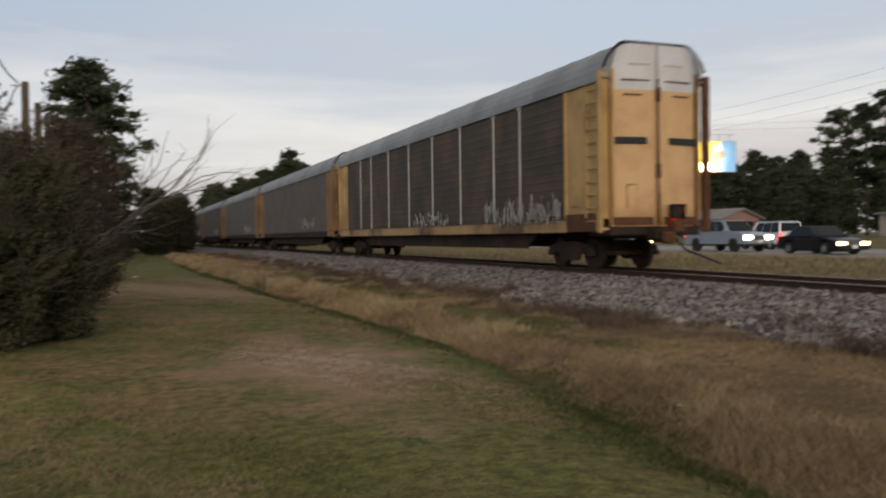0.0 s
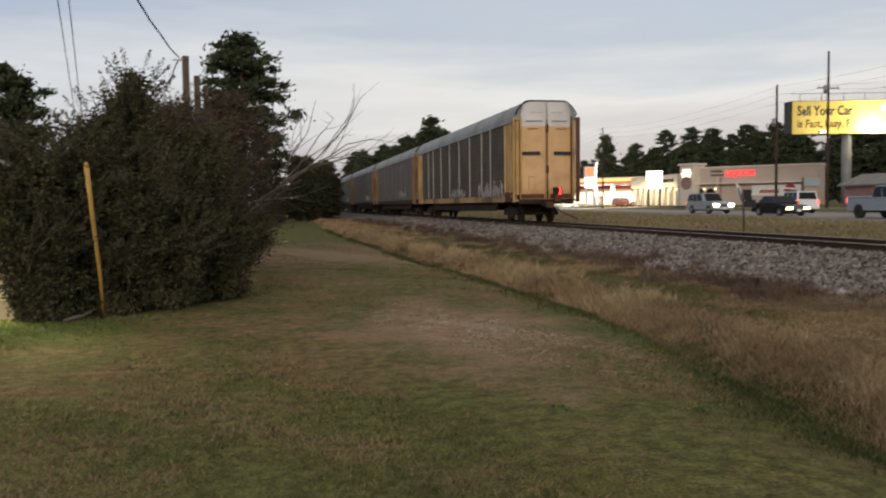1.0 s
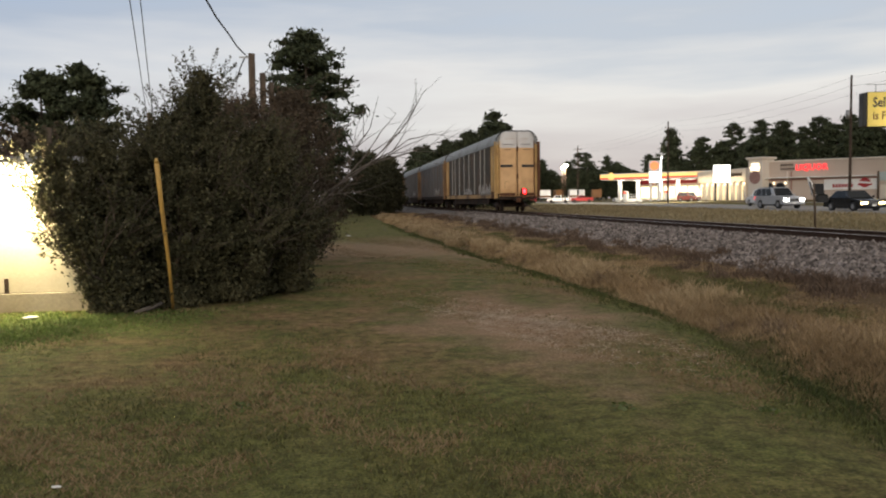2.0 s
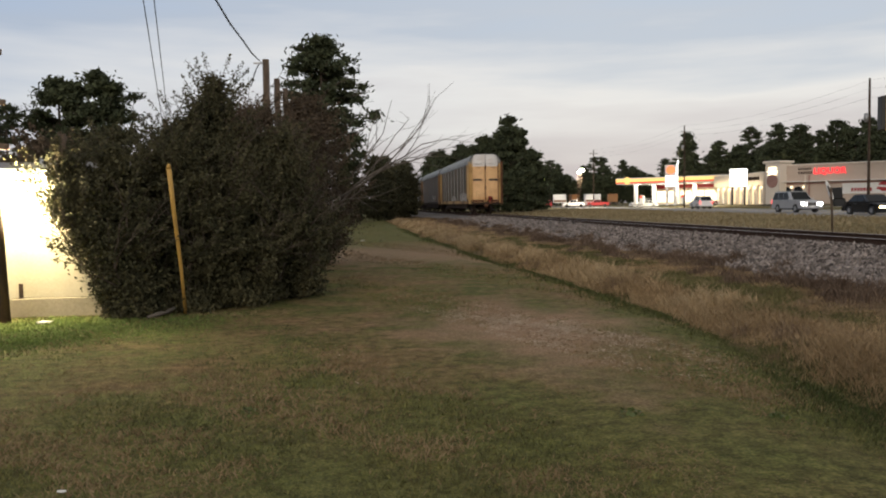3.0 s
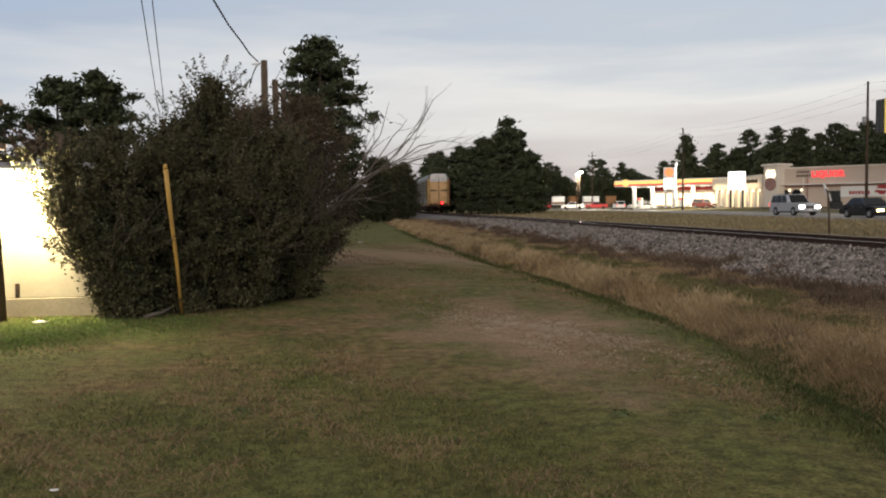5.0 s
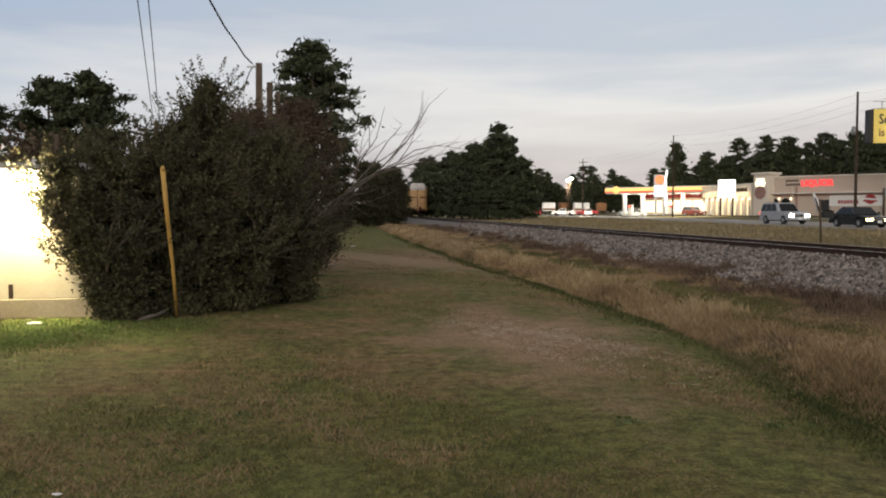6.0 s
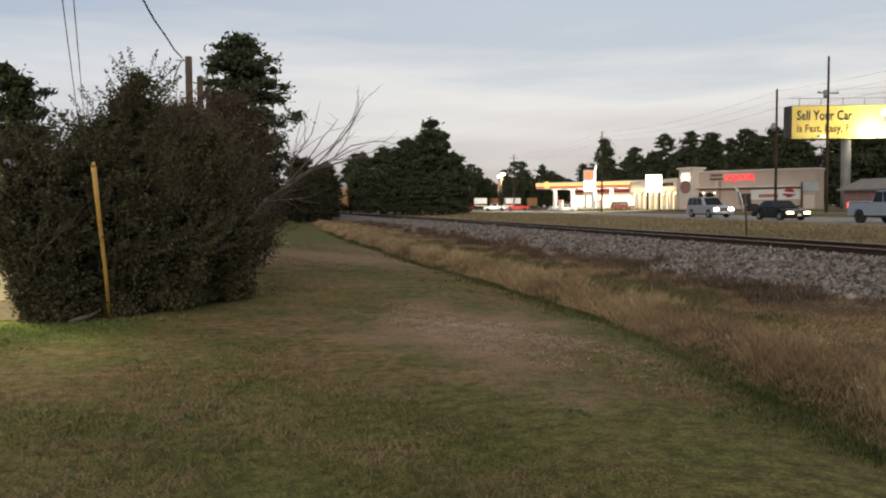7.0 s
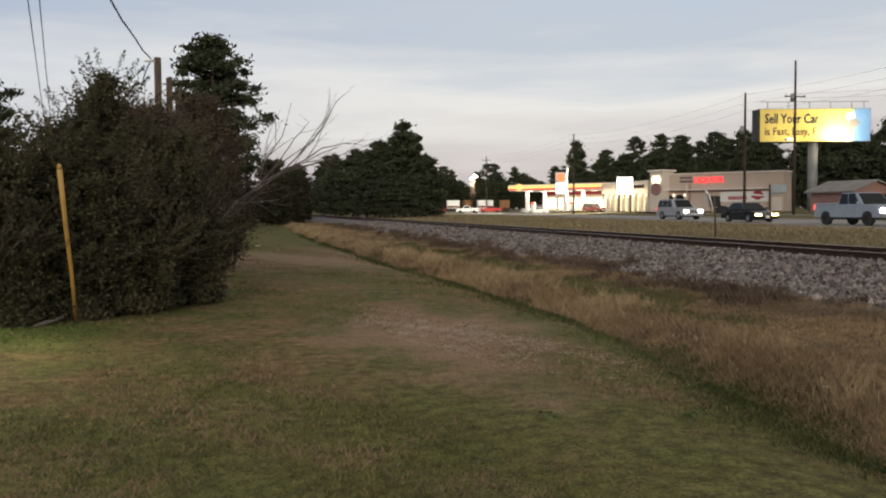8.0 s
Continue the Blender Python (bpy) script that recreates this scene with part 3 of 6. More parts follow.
    box(bm, (0, L - 0.5, 1.0), (2.7, 1.0, 0.24), None, 0.03)
    box(bm, (0, L / 2, 0.98), (0.8, L - 1.4, 0.34))
    for y in (6.5, 9.5, 13.7, 18, 21):
        box(bm, (0, y, 1.08), (2.66, 0.16, 0.26))
    box(bm, (0.5, 11.0, 0.72), (0.5, 1.4, 0.4), None, 0.04)
    box(bm, (0, -0.10, 0.92), (0.5, 0.5, 0.30), None, 0.04)
    part("underframe", bm, M["under"], car, "rusty dark underframe")
    for y, d in ((0.0, -1), (L, 1)):
        bm = bmx(box, (0, y + d * 0.28, 0.82), (0.20, 0.62, 0.24), None, 0.03)
        box(bm, (0, y + d * 0.52, 0.82), (0.34, 0.24, 0.30), None, 0.05)
        part("coupler", bm, M["rust"], car, "rusty knuckle coupler")
    for y in (2.6, L - 2.6):
        truck_parts(car, y)
    for s in (-1, 1):
        door = part("end_door", door_half(s), [M["door"] if last else M["brown_end"], M["capwhite"]], car, "faded yellow end door with a white cap")
        bm = bmesh.new()
        box(bm, (s * 0.76, -0.058, 3.24), (0.86, 0.05, 0.17), Matrix.Rotation(s * 0.11, 3, "Z"))
        part("vent_slot", bm, M["black"], door, "black slot")
        for x, z, w, mt in ((0.62, 4.74, 0.78, "under"), (0.50, 5.14, 0.55, "stucco"), (0.70, 4.38, 0.50, "rust")):
            part("lettering_bar", bmx(box, (s * x, -0.066, z), (w, 0.04, 0.03), Matrix.Rotation(s * 0.08, 3, "Z")), M[mt], door, "worn band of lettering")
        bm = bmesh.new()
        box(bm, (s * 1.24, 0.03, 3.05), (0.06, 0.08, 3.9))
        part("hinge_bar", bm, M["rust"] if s > 0 else M["yellow"], door)
        bm = bmesh.new()
        box(bm, (s * 0.7, -0.055, 1.24), (1.1, 0.05, 0.20), Matrix.Rotation(s * 0.10, 3, "Z"))
        part("sill_plate", bm, M["rust"], door, "rusted bottom plate")
    bm = bmesh.new()
    box(bm, (0, -0.115, 3.0), (0.035, 0.03, 3.6))
    part("door_seam", bm, M["under"], car)
    for z, h in ((4.40, 0.36), (2.50, 0.36)):
        part("latch", bmx(box, (0, -0.13, z), (0.12, 0.06, h), None, 0.012), M["rust"], car, "rusty door latch")
    part("lock_rod", bmx(cyl, (0, -0.14, 1.15), (0, -0.14, 1.95), 0.035), M["rust"], car)
    bm = bmesh.new()
    for a, b in (((-0.88, 1.55), (-0.88, 2.15)), ((-0.60, 1.55), (-0.60, 2.15)), ((-0.88, 2.15), (-0.60, 2.15))):
        cyl(bm, (a[0], -0.055, a[1]), (b[0], -0.055, b[1]), 0.014, seg=5)
    part("hatch_outline", bm, M["yellow"], car)
    # dark rim over the rear door and the corner posts that stand free
    rim = [(x, 0.0, z) for x, z in roof_outline(0.02)[1:-1]]
    part("roof_rim", bmx(tube, rim, [0.035] * len(rim), 5), M["black"], car, "black rubber roof edge")
    for s in (-1, 1):
        wide = 0.07 if s < 0 else 0.17
        bm = bmx(box, (s * 1.58, 0.08, 2.95), (wide, 0.16, 4.0), None, 0.012)
        box(bm, (s * 1.48, 0.08, 4.86), (0.26, 0.08, 0.07))
        box(bm, (s * 1.48, 0.08, 1.05), (0.26, 0.08, 0.07))
        part("grab_post", bm, end_mat if s < 0 else M["rust"], car)
        part("end_post", bmx(box, (s * 1.37, 0.20, 3.05), (0.17, 0.16, 3.5), None, 0.02), end_mat, car, "stained steel end post beside the door")
    if last:
        part("graffiti", scribble(rnd, 2.15, 7.2, 1.22, 2.0, 38), M["spray"], car, "white sprayed scrawl")["kind"] = "stuff"
        part("graffiti", scribble(rnd, 10.6, 14.4, 1.32, 1.80, 30), M["spray"], car, "white sprayed scrawl")["kind"] = "stuff"
        for s in (-1, 1):
            part("scuff_plate", bmx(box, (s * 1.50, 1.15, 1.22), (0.02, 1.5, 0.46), Matrix.Rotation(0.0, 3, "X"), 0.008), M["rust"], car, "rust-eaten corner plate")
        unit = part("marker_unit", bmx(box, (0.42, -0.30, 1.12), (0.30, 0.26, 0.34), None, 0.03), M["rust"], car, "end-of-train marker box")
        # shroud, lid and drum are added to block the lens between flashes
        arc = [radians(-57 + 294 * k / 14) for k in range(15)]
        ring = [(0.42 + 0.20 * math.cos(a), -0.32 + 0.20 * math.sin(a)) for a in arc] + [(0.42 + 0.185 * math.cos(a), -0.32 + 0.185 * math.sin(a)) for a in arc[::-1]]
        bm = bmx(prism, ring, "z", 1.29, 1.62)
        part("flash_shroud", bm, M["under"], unit, "dark slotted shroud, added to time the red flash")
        part("flash_lid", bmx(cyl, (0.42, -0.32, 1.62), (0.42, -0.32, 1.65), 0.21, seg=16), M["under"], unit)
        bm = bmx(cyl, (0, 0, -0.15), (0, 0, 0.15), 0.10, seg=12)
        rotor = part("lamp_rotor", bm, M["black"], car, "turning drum, added to flash the red lens")
        part("red_lens", bmx(box, (0, -0.125, 0), (0.23, 0.08, 0.28), None, 0.02), M["red_lens"], rotor, "glowing red lens")
        MOVING["rotor"] = rotor
        hose = [(0.35, -0.30, 0.80), (0.5, -0.55, 0.50), (0.75, -0.75, 0.38), (1.0, -0.95, 0.24), (1.2, -1.0, 0.16)]
        part("air_hose", bmx(tube, hose, [0.03] * 5, 6), M["black"], car, "hanging black rubber brake hose")
    else:
        part("graffiti", scribble(rnd, 5.0, 9.5, 1.45, 2.2, 11), M["spray"], car, "faded sprayed scrawl")["kind"] = "stuff"
    return car


TRAIN = [autorack(True, M["screen"], "yellow autorack railway car, dark brown panelled sides, graffiti", 11)]
_grey = autorack(False, M["screen_grey"], "autorack railway car with weathered grey-brown sides coupled in the train", 12)
TRAIN.append(_grey)
for _k in range(4):
    TRAIN.append(copy_thing(_grey, Matrix.Identity(4)))
for _k, _c in enumerate(TRAIN):
    _c.location = (TRACK_X, 17.9 + CAR_PITCH * _k, RAIL_Z)


# ---- plants ----
def leaf_cloud(centres, radii, counts, size, rng, long=2.0, shell=0.55, flat=1.0, soft=False):
    """Small rhombic leaves scattered in ellipsoids, towards their skin or, soft, thinning outwards. Returns places and quads."""
    idx = np.repeat(np.arange(len(centres)), counts)
    n = len(idx)
    d = rng.normal(size=(n, 3))
    d /= np.linalg.norm(d, axis=1)[:, None]
    r = np.abs(rng.normal(size=n)) * 0.62 if soft else shell + (1.05 - shell) * rng.random(n) ** 0.7
    p = np.asarray(centres)[idx] + d * r[:, None] * np.asarray(radii)[idx]
    u = rng.normal(size=(n, 3)) * (1, 1, flat)
    u /= np.linalg.norm(u, axis=1)[:, None]
    w = np.cross(u, rng.normal(size=(n, 3)))
    w /= np.linalg.norm(w, axis=1)[:, None]
    s = size * rng.uniform(0.6, 1.35, n)[:, None]
    v = np.stack([p - u * s * long * 0.5, p + w * s * 0.5, p + u * s * long * 0.5, p - w * s * 0.5], 1).reshape(-1, 3)
    return v, np.arange(4 * n).reshape(-1, 4)


def limb(bm, rng, p, d, length, r, depth, tips, bend=0.25, split=3, fork=0.75):
    """A limb that bends, tapers and forks."""
    pts, rad, q = [Vector(p)], [r], Vector(d).normalized()
    steps = 4
    for k in range(steps):
        q = (q + Vector(rng.normal(size=3)) * bend * 0.5).normalized()
        pts.append(pts[-1] + q * length / steps)
        rad.append(r * (1 - 0.62 * (k + 1) / steps))
    tube(bm, pts, rad, 5 if depth else 4)
    if depth == 0:
        tips.append(pts[-1])
        return
    for k in range(split):
        at = pts[2 + k % 3]
        side = Vector(rng.normal(size=3))
        nd = (q + side.normalized() * fork).normalized()
        limb(bm, rng, at, nd, length * rng.uniform(0.5, 0.75), r * 0.45, depth - 1, tips, bend, split, fork)
    tips.append(pts[-1])


TIERED = ((0, 0.85), (0.15, 1.0), (0.3, 0.98), (0.55, 0.88), (0.75, 0.70), (0.9, 0.50), (1.0, 0.22))
ROUNDED = ((0, 0.45), (0.15, 0.80), (0.4, 1.0), (0.65, 0.92), (0.85, 0.62), (1.0, 0.22))
DENSE = ((0, 0.85), (0.2, 1.0), (0.45, 0.92), (0.7, 0.66), (0.88, 0.38), (1.0, 0.10))


def pine_mesh(h, base, spread, seed, profile=ROUNDED, tiers=11, boughs=6, leaf=0.2, per=90, tuft=0.2, gap=0.25, cover="needles"):
    """Trunk and crown of a pine: bare below, then uneven flat boughs of needle tufts that follow the profile."""
    rng = np.random.default_rng(seed)
    bm = bmesh.new()
    lean = rng.normal(size=2) * 0.012 * h
    pts = [(lean[0] * t * t, lean[1] * t * t, h * 0.97 * t) for t in np.linspace(0, 1, 8)]
    tube(bm, pts, [0.012 * h * (1 - 0.8 * t) + 0.03 for t in np.linspace(0, 1, 8)], 8)
    cs, rs = [], []
    px, py = [q[0] for q in profile], [q[1] for q in profile]
    for k in range(tiers):
        turn = rng.random() * 6.3
        for j in range(boughs):
            if rng.random() < gap:
                continue
            t = min(1.0, (k + 0.5 + rng.normal() * 0.35) / tiers)
            z = base + (h - base) * max(t, 0.0)
            a = turn + 2 * math.pi * (j + rng.uniform(-0.3, 0.3)) / boughs
            r = spread * float(np.interp(t, px, py)) * rng.uniform(0.62, 1.06)
            q = (z / h) ** 2
            rise = r * rng.uniform(0.02, 0.22)
            z0 = max(0.15 * h, z - rise)
            tip = (lean[0] * q + r * math.cos(a), lean[1] * q + r * math.sin(a), z)
            tube(bm, [(lean[0] * q, lean[1] * q, z0), ((lean[0] * q + tip[0]) / 2, (lean[1] * q + tip[1]) / 2, (z0 + z) / 2 - 0.04 * r), tip], [0.005 * h, 0.0035 * h, 0.0015 * h], 4)
            for u in np.arange(0.28, 1.0, 0.24):
                u = min(1.0, u + rng.uniform(-0.06, 0.1))
                side = rng.normal() * 0.14 * r
                cs.append((lean[0] * q + r * u * math.cos(a) - side * math.sin(a), lean[1] * q + r * u * math.sin(a) + side * math.cos(a), z0 + (z - z0) * u + rng.normal() * 0.03 * spread))
                rr = spread * tuft * rng.uniform(0.65, 1.25)
                rs.append((rr, rr, rr * 0.52))
    cs.append((lean[0], lean[1], h * 0.985))
    rs.append((spread * 0.14, spread * 0.14, spread * 0.12))
    v, f = leaf_cloud(cs, rs, [per] * len(cs), leaf, rng, 2.6, soft=True)
    me = bpy.data.meshes.new("trunk")
    bm.to_mesh(me)
    bm.free()
    me.materials.append(M["bark"])
    return me, tri_mesh("crown", v, f, [M[cover]])


def tree(name, label, meshes, x, y, z=None, scale=1.0, turn=0.0, group="", category="tree"):
    t = thing(name, label, category, pose(x, y, float(land(x, y)) - 0.05 if z is None else z, 0, 0, turn), group)
    t.scale = (scale, scale, scale)
    for me, nm in zip(meshes, ("trunk", "crown")):
        o = new(nm, me)
        o.parent = t
    return t


def shrub(x, y, w, d, h, seed, leaves, label, lean=0.0, leaf=0.055, mat="leaves", foot=0.75, sprays=26, stems=8):
    """A many-stemmed shrub: stems from the ground, forks, and a dense ragged cloud of small leaves. foot: its width at the ground."""
    rng = np.random.default_rng(seed)
    t = thing("shrub", label, "shrub", pose(x, y, float(land(x, y)) - 0.03), "shrubs beside the lawn")
    for k in range(stems):
        bm = bmesh.new()
        tips = []
        a = rng.random() * 2 * math.pi
        p = (0.22 * w * math.cos(a) * rng.random(), 0.22 * d * math.sin(a) * rng.random(), 0)
        limb(bm, rng, p, (0.4 * math.cos(a) * w / h + lean, 0.4 * math.sin(a) * d / h, 1), h * rng.uniform(0.40, 0.55), 0.035, 2, tips, 0.25)
        part("stem", bm, M["bark"], t)
    n = 190
    cs, rs = [], []
    for k in range(n):
        a = rng.random() * 2 * math.pi
        q = rng.random()
        env = np.interp(q, [0, 0.15, 0.45, 0.7, 0.88, 1.0], [foot, 0.5 + foot * 0.5, 1.0, 0.88, 0.58, 0.18])
        rr = 0.40 * env * math.sqrt(rng.uniform(0.06, 1.0)) * (1 + 0.13 * math.sin(3 * a + seed) + 0.10 * math.sin(7 * a + 2 * seed + 5 * q))
        s = rng.uniform(0.15, 0.34) * min(w, h) / 2
        zz = max(s * 0.6, (h - 0.2) * q)
        cs.append((w * rr * math.cos(a) + lean * zz, d * rr * math.sin(a), zz))
        rs.append((s * rng.uniform(0.7, 1.3), s * rng.uniform(0.7, 1.3), s * rng.uniform(0.5, 0.9)))
    v, f = leaf_cloud(cs, rs, (leaves / n * rng.uniform(0.25, 1.75, n)).astype(int), leaf, rng, 1.9, soft=True)
    # leafy shoots that stand out from the outline, each on its twig
    twigs = bmesh.new()
    for k in range(sprays):
        a, q = rng.random() * 2 * math.pi, rng.uniform(0.2, 1.0) ** 0.7
        env = np.interp(q, [0, 0.45, 0.8, 1.0], [foot, 1.0, 0.75, 0.15])
        e = np.array((w * 0.40 * math.cos(a) * env + lean * h * q, d * 0.40 * math.sin(a) * env, h * q * 0.93))
        o = np.array((math.cos(a) * 0.7 * (1.1 - 0.5 * q), math.sin(a) * 0.7 * (1.1 - 0.5 * q), rng.uniform(-0.15, 0.5) + 0.5 * q))
        o /= np.linalg.norm(o)
        far = rng.uniform(0.35, 0.8)
        tube(twigs, [tuple(e), tuple(e + o * far * 0.5), tuple(e + o * far)], [0.007, 0.005, 0.003], 3)
        m = 70
        s = rng.random(m)[:, None]
        c = e + o * s * far + rng.normal(size=(m, 3)) * 0.065 * (1.15 - s)
        v2, f2 = leaf_cloud(c, [(0.03, 0.03, 0.03)] * m, [1] * m, leaf * 0.9, rng, 1.9, 0.1)
        f = np.concatenate([f, f2 + len(v)])
        v = np.concatenate([v, v2])
    part("twigwork", twigs, M["bark"], t)["kind"] = "stuff"
    keep = v[:, 2][f].min(1) > 0.02
    o = new("crown", tri_mesh("crown", v, f[keep], [M[mat]]))
    o.parent = t
    return t


def build_left_plants():
    dark = "dense dark green evergreen shrub with ragged twigs, at the lawn's edge"
    brown = "tangled brown-green shrub losing its leaves, behind the evergreen ones"
    shrub(-2.55, 15.3, 2.5, 2.3, 3.45, 21, 105000, dark, leaf=0.031, sprays=130)
    shrub(-2.30, 15.3, 1.15, 1.1, 4.15, 32, 30000, dark, lean=0.02, leaf=0.031, foot=0.9, sprays=90)
    shrub(-1.30, 15.6, 2.1, 2.6, 3.1, 22, 90000, dark, leaf=0.031, foot=0.55, sprays=110)
    shrub(-3.05, 13.2, 1.45, 1.0, 2.6, 23, 58000, dark, lean=-0.44, leaf=0.031, foot=0.2, sprays=70, stems=3)
    shrub(-3.40, 13.2, 1.15, 0.7, 2.75, 33, 36000, dark, leaf=0.031, foot=0.3, sprays=40, stems=3)
    shrub(-2.72, 14.0, 1.7, 1.3, 2.95, 28, 76000, dark, leaf=0.031, foot=0.95, sprays=60)
    shrub(-1.75, 14.5, 1.7, 1.4, 2.4, 30, 66000, dark, leaf=0.031, foot=0.85, sprays=50)
    shrub(-0.80, 15.9, 1.35, 2.2, 1.95, 24, 46000, dark, leaf=0.031, foot=0.5, sprays=70)
    shrub(-2.1, 20.5, 3.0, 3.4, 4.25, 25, 60000, brown, leaf=0.036, mat="leaves_dry", sprays=60)
    shrub(-1.15, 24.5, 3.7, 3.6, 4.85, 26, 70000, brown, leaf=0.04, mat="leaves_dry", foot=0.3, sprays=60)
    shrub(-4.6, 17.6, 2.6, 2.5, 3.35, 27, 40000, dark, leaf=0.045, sprays=50)
    shrub(-6.6, 20.0, 3.0, 2.5, 3.3, 29, 24000, brown, leaf=0.055, mat="leaves_dry", sprays=40)


def bare_tree(x, y, label, limbs, seed):
    """A leafless tree: a leaning trunk and named limbs (start, direction, length) that fork into twigs."""
    rng = np.random.default_rng(seed)
    t = thing("bare_tree", label, "tree", pose(x, y, float(land(x, y)) - 0.05))
    bm = bmesh.new()
    tube(bm, [(0, 0, 0), (0.1, 0, 0.7), (0.45, 0, 1.45), (0.85, 0, 1.95)], [0.075, 0.065, 0.055, 0.045], 7)
    part("trunk", bm, M["twig"], t, "leaning grey trunk")
    for start, way, length in limbs:
        bm = bmesh.new()
        tips = []
        limb(bm, rng, start, way, length, 0.034 * (length / 2.4) ** 0.5, 2 if length > 1.9 else 1, tips, 0.17, 3, 0.55)
        part("branch", bm, M["twig"], t, "leafless grey branch with fine twigs")
    return t


build_left_plants()
bare_tree(-1.0, 22.0, "leafless grey tree with long spreading twigs leaning over the lawn", (
    ((0.45, 0, 1.45), (1.0, 0.05, 0.80), 2.6), ((0.85, 0, 1.95), (1.0, -0.1, 0.42), 2.4), ((1.2, 0, 2.2), (1.0, 0.1, 0.72), 2.1),
    ((1.3, 0, 2.6), (0.8, 0.1, 0.85), 1.2), ((0.5, 0, 1.5), (0.8, 0.1, 0.6), 1.4), ((0.7, 0, 1.8), (1.0, -0.2, 0.15), 1.2), ((1.5, 0, 2.4), (1.0, 0.2, 0.55), 1.6)), 31)
PINE_A = pine_mesh(17.7, 6.0, 6.1, 41, TIERED, 11, 6, 0.20, 150, 0.17, 0.16)
PINE_B = pine_mesh(17.0, 8.0, 4.3, 42, ROUNDED, 8, 6, 0.22, 62, 0.21, 0.22)
PINE_C = pine_mesh(17.0, 7.0, 4.0, 43, ROUNDED, 9, 6, 0.22, 62, 0.19, 0.30)
PINE_D = pine_mesh(13.0, 0.8, 3.6, 44, DENSE, 12, 6, 0.28, 42, 0.22, 0.12)
PINE_E = pine_mesh(11.0, 0.5, 3.9, 45, ROUNDED, 9, 6, 0.30, 42, 0.25, 0.10)
THICKET = pine_mesh(11.0, 0.3, 3.9, 48, ROUNDED, 9, 6, 0.26, 44, 0.25, 0.10, "leaves")
tree("pine_tree", "tall dark pine with uneven tiers of needles, standing behind the shrubs", PINE_A, -2.5, 83.4)
for hx, hy, hh, hs in ((-14.4, 52, 9.7, 46), (-17.0, 52.5, 9.5, 47)):
    tree("pine_tree", "dark round-topped pine behind the shed and shrubs", pine_mesh(hh, 5.3, 2.5, hs, ROUNDED, 6, 7, 0.13, 120, 0.24, 0.08), hx, hy)
tree("pine_tree", "dark round-topped pine behind the shed and shrubs", PINE_B, -23, 60, scale=0.52, turn=40)
tree("pine_tree", "small dark pine top rising over the shrubs", PINE_C, -7.6, 50, scale=0.50, turn=80)


def build_woods():
    rnd = random.Random(5)
    label = "dark dense conifer in the wood beside the track"
    spots = [(22.4, 119, 1.04, 0), (24.0, 119.5, 0.9, 0), (20.8, 119.5, 0.88, 0), (18.9, 120, 0.84, 0), (26.0, 119.5, 0.60, 0), (17.4, 121.5, 0.74, 0), (19.4, 151, 0.92, 0), (18.8, 178, 0.98, 0), (20.2, 133, 0.9, 0), (25.3, 118, 0.80, 1), (27.0, 119, 0.40, 0), (19.8, 121, 0.80, 0), (17.6, 124, 0.85, 1), (20.6, 126, 0.86, 0), (24.2, 124, 0.88, 0), (16.8, 133, 0.90, 1), (18.6, 140, 0.82, 0), (16.4, 150, 0.92, 1), (17.2, 163, 0.95, 1), (26.0, 124, 0.70, 1), (19.0, 116.5, 0.5, 1), (23.8, 116, 0.55, 1), (21.3, 115.5, 0.5, 1), (16.9, 176, 0.95, 0), (17.5, 190, 1.0, 1), (18.5, 205, 1.0, 0)]
    for x, y, s, kind in spots:
        tree("conifer", label, (PINE_D, PINE_E)[kind], x, y, scale=s, turn=rnd.uniform(0, 360), group="trees of the wood")
    low = "dark leafy thicket tree at the end of the lawn"
    for x, y, s in ((0.6, 88, 0.42), (2.4, 92, 0.44), (4.2, 96, 0.42), (-2.6, 62, 0.50), (-0.8, 80, 0.45), (5.8, 100, 0.40), (-4.6, 64, 0.62), (3.0, 108, 0.72), (7.0, 104, 0.5), (-0.6, 100, 0.66), (7.4, 112, 0.62), (8.0, 130, 0.75), (8.2, 150, 0.8), (8.0, 172, 0.85), (-6, 72, 0.7), (8.4, 200, 0.95), (-9, 60, 0.5), (5.0, 125, 0.8)):
        tree("thicket_tree", low, THICKET, x, y, scale=s, turn=rnd.uniform(0, 360), group="thicket trees")
    far = "tall dark pine in the far row across the highway"
    for k in range(36):
        x = 84 + k * 3.8 + rnd.uniform(-1.5, 1.5)
        y = 212 - k * 2.9 + rnd.uniform(-8, 8)
        tree("pine_tree", far, (PINE_B, PINE_C)[k % 2], x, y, scale=rnd.uniform(0.84, 1.06) + 0.010 * k, turn=rnd.uniform(0, 360), group="far pines")
    for k in range(16):
        tree("pine_tree", far, (PINE_C, PINE_B)[k % 2], 90 + k * 2.9 + rnd.uniform(-1, 1), 172 - k * 2.3 + rnd.uniform(-5, 5), scale=rnd.uniform(0.86, 1.06), turn=rnd.uniform(0, 360), group="far pines")
        tree("conifer", "dark undergrowth conifer in the far row", PINE_E, 88 + k * 3.0 + rnd.uniform(-1, 1), 168 - k * 2.4 + rnd.uniform(-4, 4), scale=rnd.uniform(1.0, 1.3), turn=rnd.uniform(0, 360), group="far undergrowth")
    for k in range(56):
        tree("conifer", "dark undergrowth conifer in the far row", (PINE_D, PINE_E)[k % 2], 84 + k * 2.3 + rnd.uniform(-2, 2), 206 - k * 1.75 + rnd.uniform(-6, 6), scale=rnd.uniform(1.0, 1.42) + 0.004 * k, turn=rnd.uniform(0, 360), group="far undergrowth")
